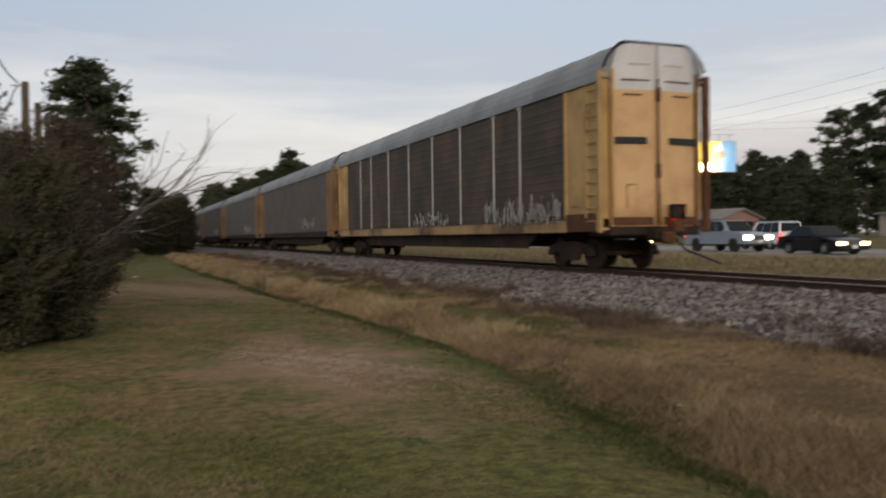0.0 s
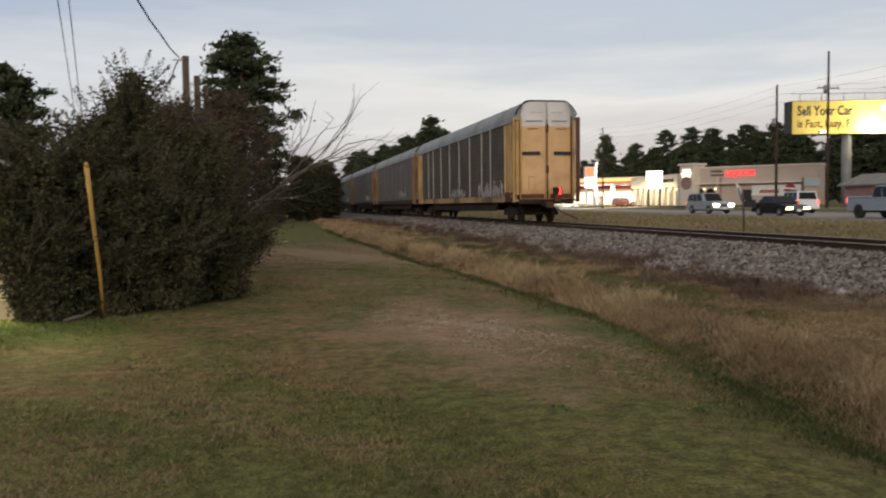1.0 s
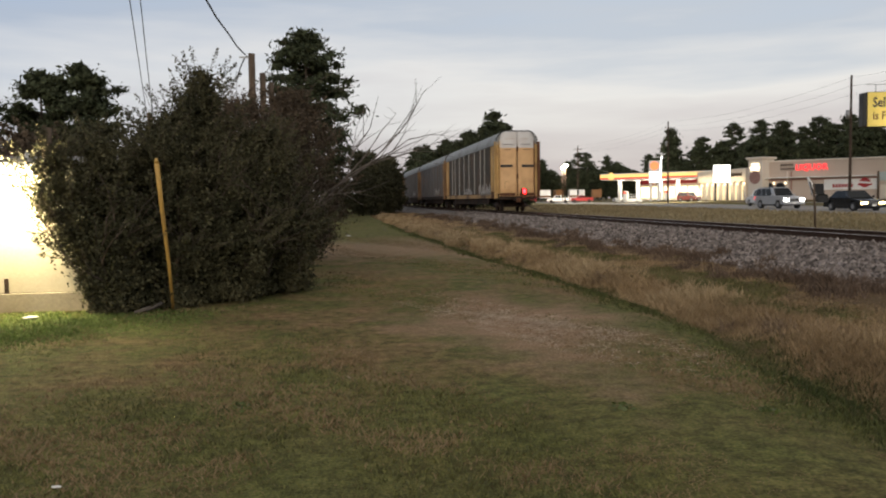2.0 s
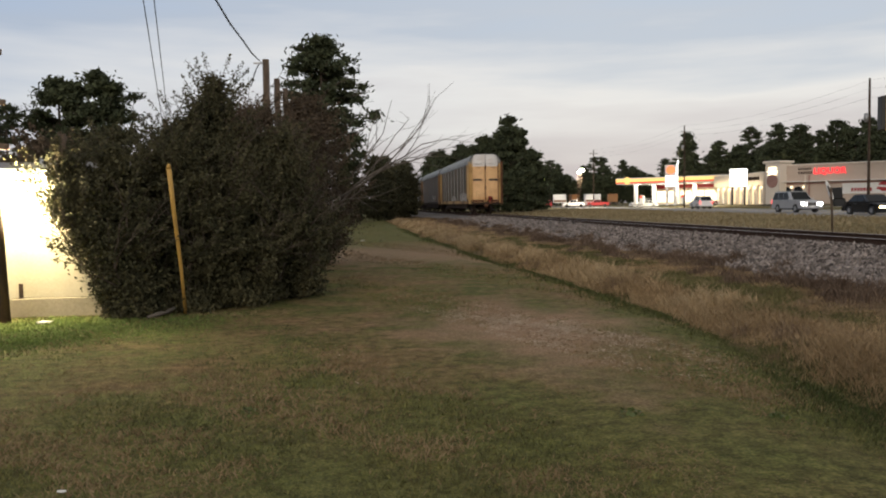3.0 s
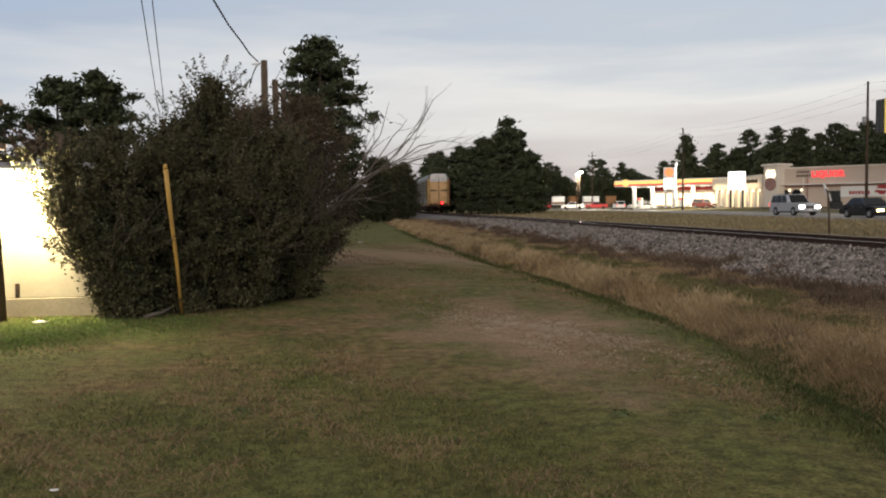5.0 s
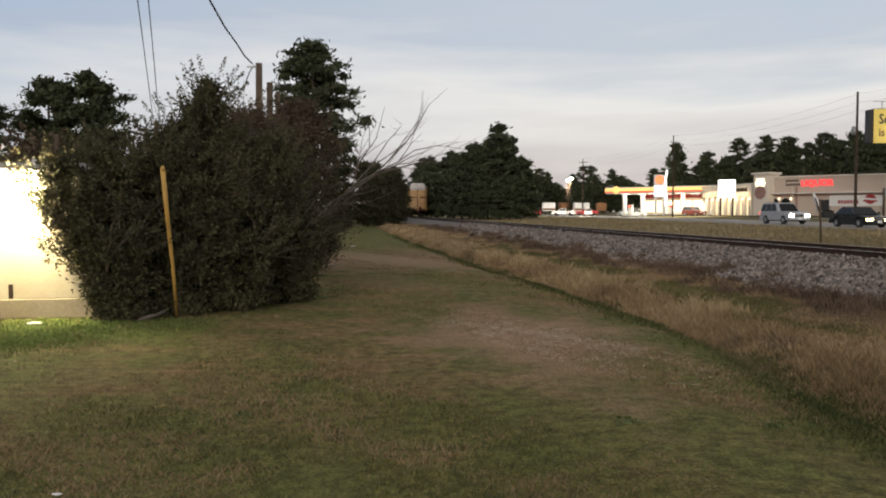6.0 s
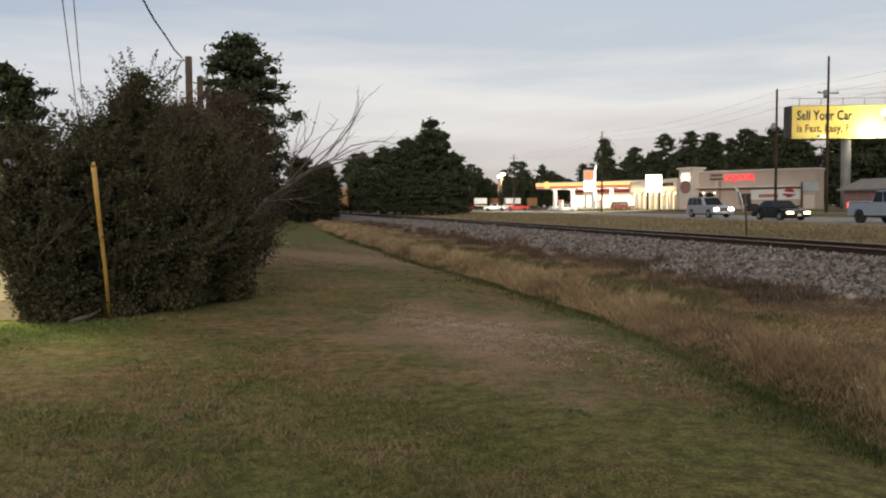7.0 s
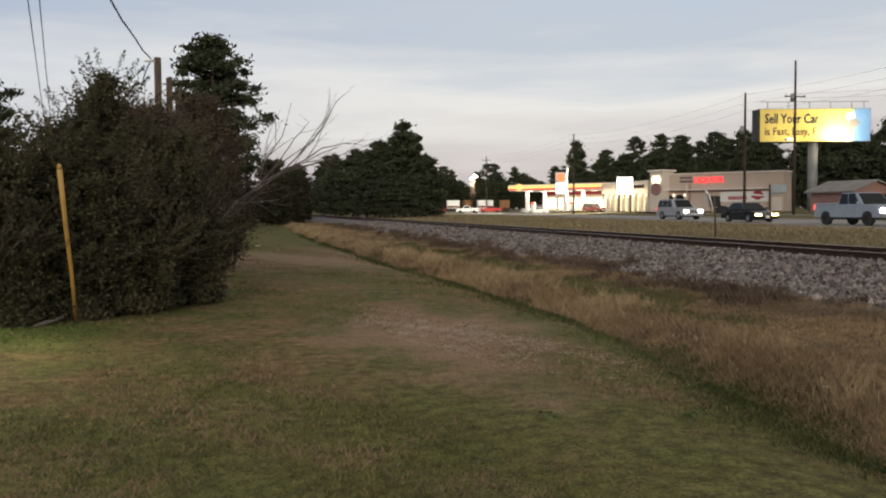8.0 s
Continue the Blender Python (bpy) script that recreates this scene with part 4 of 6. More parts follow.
    for x, y, s in ((90, 87, 1.0), (94, 83, 1.12), (99, 91, 1.1), (103, 80, 1.2), (108, 84, 1.15), (97, 76, 0.9)):
        tree("pine_tree", "tall dark pine behind the small brick house", (PINE_B, PINE_C)[int(x) % 2], x, y, scale=s, turn=x * 37, group="far pines")
    for x, y, s in ((88, 84, 0.7), (92, 79, 0.75), (97, 80, 0.9), (101, 86, 0.85), (105, 76, 0.95), (110, 80, 1.0), (86, 92, 0.7)):
        tree("conifer", "dark undergrowth conifer behind the small brick house", PINE_E, x, y, scale=s, turn=x * 53, group="far undergrowth")
    for k in range(86):
        x = 30 + k * 2.3 + rnd.uniform(-2, 2)
        tall = k % 4 == 0
        tree("conifer", "dark tree on the far skyline", ((PINE_B, PINE_C)[k % 8 // 4] if tall else PINE_E), x, 320 + rnd.uniform(-25, 25) - k * 0.8, scale=rnd.uniform(0.78, 1.08) if tall else rnd.uniform(0.85, 1.25), turn=rnd.uniform(0, 360), group="skyline trees")
    for k in range(44):
        tree("conifer", "low dark tree of the wood on the far skyline", (PINE_E, PINE_D)[k % 3 == 0], 46 + k * 4.2 + rnd.uniform(-1.5, 1.5), 352 - k * 1.2 + rnd.uniform(-8, 8), scale=rnd.uniform(1.05, 1.5), turn=rnd.uniform(0, 360), group="skyline trees")


build_woods()


# ---- shed, poles and wires beside the lawn ----
def lathe_pole(name, label, x, y, h, r0, r1, group="", lean=(0, 0), mat="wood"):
    t = thing(name, label, "utility pole", pose(x, y, float(land(x, y)) - 0.05), group)
    pts = [(lean[0] * s, lean[1] * s, h * s) for s in np.linspace(0, 1, 5)]
    part("shaft", bmx(tube, pts, list(np.linspace(r0, r1, 5)), 10), M[mat], t)
    return t


def wire(name, a, b, sag, r=0.012, label="thin black overhead cable", twist=0.0):
    pts = []
    for s in np.linspace(0, 1, 17):
        p = Vector(a).lerp(Vector(b), float(s))
        p.z -= sag * 4 * s * (1 - s)
        p.x += twist * math.sin(s * 60)
        p.z += twist * math.cos(s * 60)
        pts.append(p)
    return tagged(part(name, bmx(tube, pts, [r] * 17, 5), M["black"]), label, "cable")


def build_shed():
    shed = thing("shed", "low cream-painted shed, its wall floodlit beside the shrubs", "shed", pose(-3.5, 13.62, 0, 0, 0, 3))
    h = 2.16
    wall = part("wall", bmx(box, (-3.4, 0.09, (h + 0.30) / 2), (6.4, 0.14, h - 0.30), None, 0.01), M["wall_cream"], shed)
    part("foundation", bmx(box, (-3.4, 0.07, 0.15), (6.46, 0.20, 0.30), None, 0.01), M["wall_base"], shed, "stained pale base course")
    part("wall", bmx(box, (-0.27, 2.6, h / 2), (0.14, 4.88, h), None, 0.01), M["wall_cream"], shed)
    part("wall", bmx(box, (-6.53, 2.6, h / 2), (0.14, 4.88, h), None, 0.01), M["wall_cream"], shed)
    part("wall", bmx(box, (-3.4, 5.1, h / 2), (6.4, 0.14, h), None, 0.01), M["wall_cream"], shed)
    part("fascia", bmx(box, (-3.4, -0.10, h + 0.07), (6.9, 0.04, 0.15), None, 0.008), M["trim_white"], shed, "cream eave board")
    roof = part("roof", bmx(prism, [(-0.12, h + 0.02), (5.3, h + 0.02), (5.3, h + 0.14), (2.6, h + 0.38), (-0.12, h + 0.14)], "x", -6.85, 0.05), M["roof_dark"], shed, "shallow weathered grey roof")
    part("vent_pipe", bmx(cyl, (-1.0, 0.9, h + 0.1), (-1.0, 0.9, h + 0.75), 0.06), M["wood"], roof, "wooden mast on the roof")
    part("insulator", bmx(cyl, (-1.15, 0.3, h + 0.1), (-1.15, 0.3, h + 0.34), 0.07, 0.03), M["trim_white"], roof)
    part("vent", bmx(box, (-1.45, 0.01, 0.42), (0.06, 0.03, 0.22)), M["under"], shed)
    part("conduit", bmx(cyl, (-2.32, 0.0, 0.3), (-2.32, 0.0, h), 0.025), M["metal"], shed)
    part("door_frame", bmx(box, (-2.62, 0.0, 1.0), (0.08, 0.06, 2.0)), M["trim_white"], shed)
    part("door", bmx(box, (-3.1, 0.0, 0.98), (0.88, 0.05, 1.94), None, 0.01), M["stucco"], shed, "dull brown closed door")
    lamp = thing("wall_lamp", "small dark floodlight under the shed's eave among the leaves", "lamp", pose(-4.75, 13.16, 2.05))
    part("bracket", bmx(cyl, (0, 0.40, 0.06), (0, 0.02, 0.05), 0.018, seg=6), M["under"], lamp)
    part("housing", bmx(box, (0, 0, 0.045), (0.14, 0.10, 0.06), None, 0.015), M["under"], lamp)
    part("lens", bmx(box, (0, 0, 0.0), (0.11, 0.07, 0.03)), M["bulb"], lamp, "glowing lamp glass")
    d = bpy.data.lights.new("wall_flood", "POINT")
    d.energy, d.shadow_soft_size, d.color = 700, 0.05, (1.0, 0.84, 0.50)
    new("wall_flood", d).location = (-4.75, 13.10, 1.96)


M["wall_base"] = material("wall_base", (0.20, 0.175, 0.13), (0.29, 0.255, 0.195), 0.85, 1.5, 25, stain=(0.18, 0.15, 0.11), stain_scale=1.6)
M["bulb"] = material("lamp_glass", (0.8, 0.8, 0.75), (0.9, 0.9, 0.85), 0.3, 5, 50, bump=0, glow=(1.0, 0.92, 0.72), glow_strength=12)
M["pipe_yellow"] = material("yellow_sleeve", (0.46, 0.27, 0.06), (0.62, 0.38, 0.10), 0.6, 3, 40, stain=(0.22, 0.13, 0.06), stain_scale=3)
build_shed()

# the dark wood colour stands in for this pole's shaded front
near_pole = lathe_pole("utility_pole", "weathered brown utility pole with short step boards beside the shed", -5.02, 12.95, 8.5, 0.135, 0.10, lean=(-0.32, 0.1), mat="wood_dark")
for z, k in ((4.02, 0), (3.30, 1), (2.66, 2)):
    part("step_board", bmx(box, (0.12 - 0.04 * z, -0.14, z), (0.50, 0.05, 0.09), Matrix.Rotation(0.12, 3, "Y"), 0.01), M["wood"], near_pole, "short weathered board")
part("conduit", bmx(cyl, (-0.12, -0.10, 0.0), (-0.28, -0.06, 4.5), 0.03), M["trim_white"], near_pole, "pale cable guard")
part("meter_box", bmx(box, (-0.16, -0.13, 1.35), (0.10, 0.10, 0.34), None, 0.015), M["metal"], near_pole)

far_pole = lathe_pole("utility_pole", "brown wooden pole end rising out of the shrubs", -2.58, 28.4, 6.55, 0.13, 0.11)
part("bracket", bmx(box, (-0.22, -0.05, 6.42), (0.34, 0.05, 0.05)), M["metal"], far_pole)
lathe_pole("utility_pole", "shorter brown wooden pole end beside the taller one", -2.28, 28.9, 6.0, 0.12, 0.10)
lathe_pole("utility_pole", "short cut brown pole in the shrubs", -2.05, 29.4, 5.75, 0.10, 0.09)
wire("service_cable", (-2.78, 28.4, 6.45), (-2.3, -10.0, 9.6), 1.5, 0.022, "twisted black cable between wooden poles", 0.015)
wire("service_cable", (-2.72, 28.4, 6.42), (-3.05, 28.2, 5.6), -0.15, 0.02, "loop of black cable at the pole", 0.01)
lathe_pole("utility_pole", "short brown wooden pole hidden among the shrubs", -6.4, 31.0, 4.9, 0.12, 0.10)
lathe_pole("utility_pole", "tall brown wooden pole holding the overhead wires", 1.2, -10.0, 11.4, 0.15, 0.11)
lathe_pole("utility_pole", "brown wooden pole holding the service cable", -2.3, -10.0, 9.8, 0.15, 0.11)
wire("overhead_wire", (-6.5, 31, 4.8), (1.05, -10.0, 11.2), 0.1, 0.012, "thin overhead wire above the shrubs")
wire("overhead_wire", (-6.3, 31, 4.8), (1.4, -10.0, 11.2), 0.1, 0.012, "thin overhead wire above the shrubs")

# guy wire sleeve in front of the shrubs
guy = thing("guy_guard", "weathered yellow plastic guy-wire guard leaning before the shrubs", "guy guard", pose(-2.50, 13.55, 0))
part("sleeve", bmx(tube, [(0.02, 0.0, 0.0), (0.04, -0.35, 0.75), (0.05, -0.75, 1.5), (0.07, -1.15, 2.24)], [0.026, 0.029, 0.033, 0.037], 8), M["pipe_yellow"], guy)
part("cap", bmx(cyl, (0.07, -1.15, 2.24), (0.075, -1.18, 2.29), 0.037, 0.02), M["pipe_yellow"], guy)
log = thing("fallen_branch", "short pale fallen branch lying on the grass", "branch", pose(-2.75, 13.1, 0.03))
part("wood", bmx(tube, [(-0.18, -0.14, 0.0), (-0.05, -0.04, 0.03), (0.06, 0.05, 0.05), (0.16, 0.16, 0.10)], [0.02, 0.035, 0.03, 0.02], 6), M["twig"], log)
for lx, ly, s in ((-4.35, 12.75, 0.07), (-1.55, 5.0, 0.02), (5.1, 6.6, 0.03), (0.6, 40, 0.07)):
    rng = np.random.default_rng(int(lx * 100) % 97)
    bm = bmesh.new()
    bmesh.ops.create_icosphere(bm, subdivisions=1, radius=s)
    for v in bm.verts:
        v.co = Vector((v.co.x * 1.8, v.co.y, v.co.z * 0.4)) * float(rng.uniform(0.75, 1.2))
    lit = part("litter", bm, M["trim_white"], None, "", pose(lx, ly, float(land(lx, ly)) + s * 0.3))
    tagged(lit, "crumpled scrap of white litter on the grass", "litter", "litter")


# ---- vehicles ----
def slab(bm, q, u0, u1, v0, v1, off, thick=0.012):
    """A thin pane on the four-sided face q (corners in order), inset by u and v, standing off it."""
    a, b, c, d = [Vector(p) for p in q]
    n = (b - a).cross(d - a).normalized()
    def at(u, v):
        return (a.lerp(b, u)).lerp(d.lerp(c, u), v)
    lo = [bm.verts.new(at(u, v) + n * (off - thick)) for u, v in ((u0, v0), (u1, v0), (u1, v1), (u0, v1))]
    hi = [bm.verts.new(at(u, v) + n * off) for u, v in ((u0, v0), (u1, v0), (u1, v1), (u0, v1))]
    bm.faces.new(hi)
    for i in range(4):
        j = (i + 1) % 4
        bm.faces.new((lo[i], lo[j], hi[j], hi[i]))
    return bm


def arch_outline(L, low, deck, wheels, r, nose, tail):
    """A car's side outline with round wheel arches: deck is a list of (y, z) from tail to nose."""
    pts = [(-L / 2, low)]
    for w in wheels:
        for k in range(9):
            a = math.pi - math.pi * k / 8
            pts.append((w + r * math.cos(a), max(low, 0.36 + r * math.sin(a)) if 0 < k < 8 else low))
    pts.append((L / 2, low))
    pts.append((L / 2 + 0.02, low + nose))
    return pts + deck[::-1] + [(-L / 2 - 0.02, low + tail)]


STYLES = {
    "suv": dict(L=5.1, W=1.98, low=0.38, deck=[(-2.52, 1.12), (0.75, 1.12), (1.2, 1.10), (2.3, 1.02), (2.5, 0.85)], wheels=(-1.5, 1.52), r=0.44, base=(-2.48, 1.0, 1.10), top=(-2.30, 0.28, 1.86), panes=(0.03, 0.28, 0.30, 0.58, 0.60, 0.86)),
    "sedan": dict(L=4.85, W=1.84, low=0.26, deck=[(-2.38, 0.92), (-1.6, 0.96), (1.0, 0.90), (2.1, 0.76), (2.38, 0.62)], wheels=(-1.42, 1.42), r=0.37, base=(-1.85, 1.05, 0.90), top=(-1.05, 0.25, 1.45), panes=(0.10, 0.46, 0.49, 0.86)),
    "pickup": dict(L=5.9, W=2.02, low=0.48, deck=[(-2.92, 1.22), (-0.75, 1.22), (1.3, 1.22), (2.6, 1.14), (2.9, 0.95)], wheels=(-1.85, 1.85), r=0.48, base=(-0.80, 1.45, 1.20), top=(-0.62, 0.70, 1.92), panes=(0.05, 0.44, 0.48, 0.88)),
}


def vehicle(name, style, paint, label, category, lights="headlight", rear_glow=True, canopy=False):
    s = STYLES[style]
    L, W, low = s["L"], s["W"], s["low"]
    car = thing(name, label, category)
    hw = W / 2
    body = bmesh.new()
    outline = arch_outline(L, low, s["deck"], s["wheels"], s["r"], 0.22, 0.25)
    prism(body, outline, "x", -hw, hw)
    es = [e for e in body.edges if abs(e.verts[0].co.x - e.verts[1].co.x) < 0.01 and max(v.co.z for v in e.verts) > low + 0.15]
    bmesh.ops.bevel(body, geom=es, offset=0.05, segments=2, affect="EDGES")
    b = part("body", body, paint, car)
    y0, y1, zb = s["base"]
    t0, t1, zt = s["top"]
    cw, tw = hw - 0.04, hw - 0.19
    P = dict(a=(-cw, y0, zb), b=(cw, y0, zb), c=(cw, y1, zb), d=(-cw, y1, zb), e=(-tw, t0, zt), f=(tw, t0, zt), g=(tw, t1, zt), h=(-tw, t1, zt))
    bm = bmesh.new()
    vs = {k: bm.verts.new(v) for k, v in P.items()}
    for f in ("adcb", "efgh", "abfe", "bcgf", "cdhg", "daeh"):
        bm.faces.new([vs[k] for k in f])
    bmesh.ops.recalc_face_normals(bm, faces=bm.faces[:])
    bmesh.ops.bevel(bm, geom=bm.edges[:], offset=0.04, segments=2, affect="EDGES")
    cabin = part("cabin", bm, paint, car)
    part("windscreen", bmx(slab, [P[k] for k in "cdhg"], 0.05, 0.95, 0.06, 0.94, 0.012), M["glass"], cabin, "dark windscreen")
    part("rear_window", bmx(slab, [P[k] for k in "abfe"], 0.08, 0.92, 0.15, 0.90, 0.012), M["glass"], cabin, "dark rear window")
    ps = s["panes"]
    for u0, u1 in zip(ps[::2], ps[1::2]):
        part("side_window", bmx(slab, [P[k] for k in "bcgf"], u0, u1, 0.08, 0.92, 0.012), M["glass"], cabin, "dark side window")
        part("side_window", bmx(slab, [P[k] for k in "daeh"], 1 - u1, 1 - u0, 0.08, 0.92, 0.012), M["glass"], cabin, "dark side window")
    for x in (-1, 1):
        part("mirror", bmx(box, (x * (hw + 0.08), y1 - 0.25, zb + 0.12), (0.18, 0.10, 0.14), None, 0.02), paint, car)
        for y in ((y0 + y1) / 2 - 0.2, y1 - 0.6)[:2]:
            part("door_handle", bmx(box, (x * (hw + 0.012), y, zb - 0.12), (0.025, 0.16, 0.03), None, 0.006), M["chrome"], car)
        for y in s["wheels"]:
            r = s["r"] - 0.06
            bm = bmesh.new()
            cyl(bm, (x * (hw - 0.24), y, r), (x * (hw + 0.0), y, r), r, seg=18)
            w = part("wheel", bm, M["black"], car, "black tyre")
            bm = bmx(cyl, (x * (hw - 0.02), y, r), (x * (hw + 0.012), y, r), r * (0.45 if style == "pickup" else 0.55), seg=14)
            for k in range(5):
                a = k * 2 * math.pi / 5
                box(bm, (x * (hw + 0.014), y + 0.3 * r * math.cos(a), r + 0.3 * r * math.sin(a)), (0.02, 0.06, 0.06))
            part("rim", bm, M["under"] if style == "pickup" else M["metal"], w, "alloy rim")
        zn = s["deck"][-1][1]
        part("headlight", bmx(box, (x * (hw - 0.26), L / 2 - 0.02, zn - 0.08), (0.48, 0.14, 0.25 if style != "sedan" else 0.19), None, 0.04), M[lights] if lights else M["chrome"], car, "shining headlight" if lights else "unlit headlight")
        part("fog_lamp", bmx(box, (x * (hw - 0.30), L / 2 + 0.02, low + 0.14), (0.18, 0.05, 0.08), None, 0.02), M["chrome"], car)
        zr = s["deck"][0][1]
        part("tail_light", bmx(box, (x * (hw - 0.10), -L / 2 + 0.0, zr - 0.16), (0.18, 0.10, 0.34 if style != "sedan" else 0.18), None, 0.02), M["taillight"] if rear_glow else M["redpaint"], car, "red tail light")
    zn = s["deck"][-1][1]
    grille = part("grille", bmx(box, (0, L / 2 + 0.005, zn - 0.10), (W - 1.15, 0.06, 0.26), None, 0.02), M["black"], car, "dark grille")
    for k in range(3):
        part("grille_bar", bmx(box, (0, L / 2 + 0.04, zn - 0.18 + 0.08 * k), (W - 1.2, 0.02, 0.025)), M["chrome"], grille)
    bm = bmx(box, (0, L / 2 + 0.03, low + 0.10), (W - 0.06, 0.16, 0.24), None, 0.05)
    part("bumper", bm, M["metal"] if style == "pickup" else paint, car)
    part("bumper", bmx(box, (0, -L / 2 - 0.03, low + 0.12), (W - 0.06, 0.16, 0.24), None, 0.05), M["chrome"] if style == "pickup" else paint, car)
    for y in (L / 2 + 0.118, -L / 2 - 0.118):
        part("number_plate", bmx(box, (0, y, low + 0.14), (0.32, 0.012, 0.16)), M["trim_white"], car, "plain white plate")
    part("underbody", bmx(box, (0, 0, low - 0.03), (W - 0.5, L - 0.6, 0.16)), M["black"], car)
    if style == "pickup":
        bm = bmesh.new()
        for x in (-1, 1):
            box(bm, (x * (hw - 0.06), -1.88, 1.27), (0.12, 2.1, 0.10), None, 0.02)
        box(bm, (0, -2.90, 1.27), (W - 0.1, 0.10, 0.10), None, 0.02)
        part("bed_rail", bm, paint, car)
        part("bed_floor", bmx(box, (0, -1.88, 1.235), (W - 0.28, 2.0, 0.02)), M["black"], car, "dark pickup bed")
        if canopy:
            part("bed_cap", bmx(box, (0, -1.88, 1.55), (W - 0.14, 2.05, 0.62), None, 0.08), paint, car)
    if style == "suv":
        for x in (-1, 1):
            part("roof_rail", bmx(cyl, (x * (tw - 0.08), t0 + 0.2, zt + 0.05), (x * (tw - 0.08), t1 - 0.1, zt + 0.05), 0.025, seg=6), M["metal"], car)
    return car


def park(car, x, y, turn, dz=0.03):
    car.matrix_basis = pose(x, y, float(land(x, y)) + dz, 0, 0, turn)


ROAD_TURN = -7.4
suv_q = vehicle("suv", "suv", M["silver"], "silver SUV with headlights on, waiting on the highway", "car")
park(suv_q, 39.7, 72.2, 181)
sedan_q = vehicle("sedan", "sedan", M["blackpaint"], "black sedan with amber-bright headlights, waiting on the highway", "car", "amber")
park(sedan_q, 37.1, 57.0, 178)
truck_q = vehicle("pickup_truck", "pickup", M["bluesilver"], "pale blue-silver crew-cab pickup truck with lights on, on the highway", "pickup truck")
park(truck_q, 35.4, 43.0, 178)
sedan_r = vehicle("sedan", "sedan", M["blackpaint"], "dark sedan with headlights on, waiting behind the pickup truck's lane", "car", "amber")
park(sedan_r, 34.0, 34.0, 180 + ROAD_TURN)
suv_m = vehicle("suv", "suv", M["whitepaint"], "white SUV with red tail lights, driving away along the highway", "car", None)
park(suv_m, 42.0, 46.7, ROAD_TURN)
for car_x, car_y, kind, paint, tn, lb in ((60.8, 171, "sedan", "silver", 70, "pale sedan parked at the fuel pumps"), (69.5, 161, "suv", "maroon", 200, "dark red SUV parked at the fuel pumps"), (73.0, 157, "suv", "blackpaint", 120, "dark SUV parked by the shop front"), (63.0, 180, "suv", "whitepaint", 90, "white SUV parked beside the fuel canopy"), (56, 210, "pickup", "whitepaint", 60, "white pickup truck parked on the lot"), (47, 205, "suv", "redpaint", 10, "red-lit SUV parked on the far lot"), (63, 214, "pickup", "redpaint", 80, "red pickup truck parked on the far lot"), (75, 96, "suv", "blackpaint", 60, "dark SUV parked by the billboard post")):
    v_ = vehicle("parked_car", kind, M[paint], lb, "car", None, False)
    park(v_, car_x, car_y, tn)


# ---- across the highway ----
def glow_mat(name, colour, strength, base=None):
    return material(name, base or colour, base or colour, 0.5, 2, 20, bump=0, glow=colour, glow_strength=strength)


M["neon_red"] = glow_mat("neon_red", (1.0, 0.035, 0.045), 1.7, (0.5, 0.03, 0.03))
M["sign_white"] = glow_mat("sign_white", (1.0, 0.96, 0.88), 3.2, (0.8, 0.8, 0.78))
M["shop_light"] = glow_mat("shop_light", (1.0, 0.84, 0.55), 2.2, (0.8, 0.7, 0.5))
M["canopy_band"] = glow_mat("canopy_band", (1.0, 0.66, 0.22), 1.0, (0.8, 0.55, 0.15))
M["red_band"] = glow_mat("red_band", (0.95, 0.12, 0.06), 0.8, (0.6, 0.06, 0.04))
M["emblem"] = glow_mat("emblem", (1.0, 0.26, 0.08), 1.1, (0.7, 0.2, 0.08))
M["sign_green"] = glow_mat("sign_green", (0.72, 0.90, 0.16), 1.0, (0.5, 0.7, 0.1))
M["billboard"] = material("billboard_yellow", (0.78, 0.60, 0.13), (0.86, 0.68, 0.18), 0.6, 1, 10, bump=0)
M["pale_board"] = material("pale_board", (0.36, 0.42, 0.43), (0.48, 0.54, 0.54), 0.6, 1, 10, bump=0)
M["billboard_blue"] = material("billboard_blue", (0.16, 0.33, 0.62), (0.24, 0.45, 0.75), 0.6, 0.3, 6, bump=0)
M["ink_blue"] = material("ink_blue", (0.008, 0.010, 0.028), (0.014, 0.016, 0.04), 0.6, 2, 20, bump=0)
M["ink_orange"] = material("ink_orange", (0.12, 0.050, 0.012), (0.17, 0.075, 0.02), 0.6, 2, 20, bump=0)
M["brick"] = material("brick_pink", (0.27, 0.15, 0.125), (0.37, 0.22, 0.19), 0.9, 2, 30)
M["flood"] = glow_mat("flood_lens", (1.0, 0.92, 0.78), 40.0, (0.8, 0.8, 0.8))


def words(name, text, size, mat, parent, m, label, depth=0.04):
    """Raised letters in the built-in font, as a mesh."""
    c = bpy.data.curves.new(name, "FONT")
    c.body, c.size, c.extrude, c.resolution_u, c.offset = text, size, depth, 2, 0.018 * size
    tmp = bpy.data.objects.new(name, c)
    me = bpy.data.meshes.new_from_object(tmp)
    bpy.data.objects.remove(tmp)
    me.materials.clear()
    me.materials.append(mat)
    o = new(name, me)
    o.parent = parent
    o.matrix_basis = m
    return tagged(o, label)


UP = Matrix.Rotation(radians(90), 4, "X")


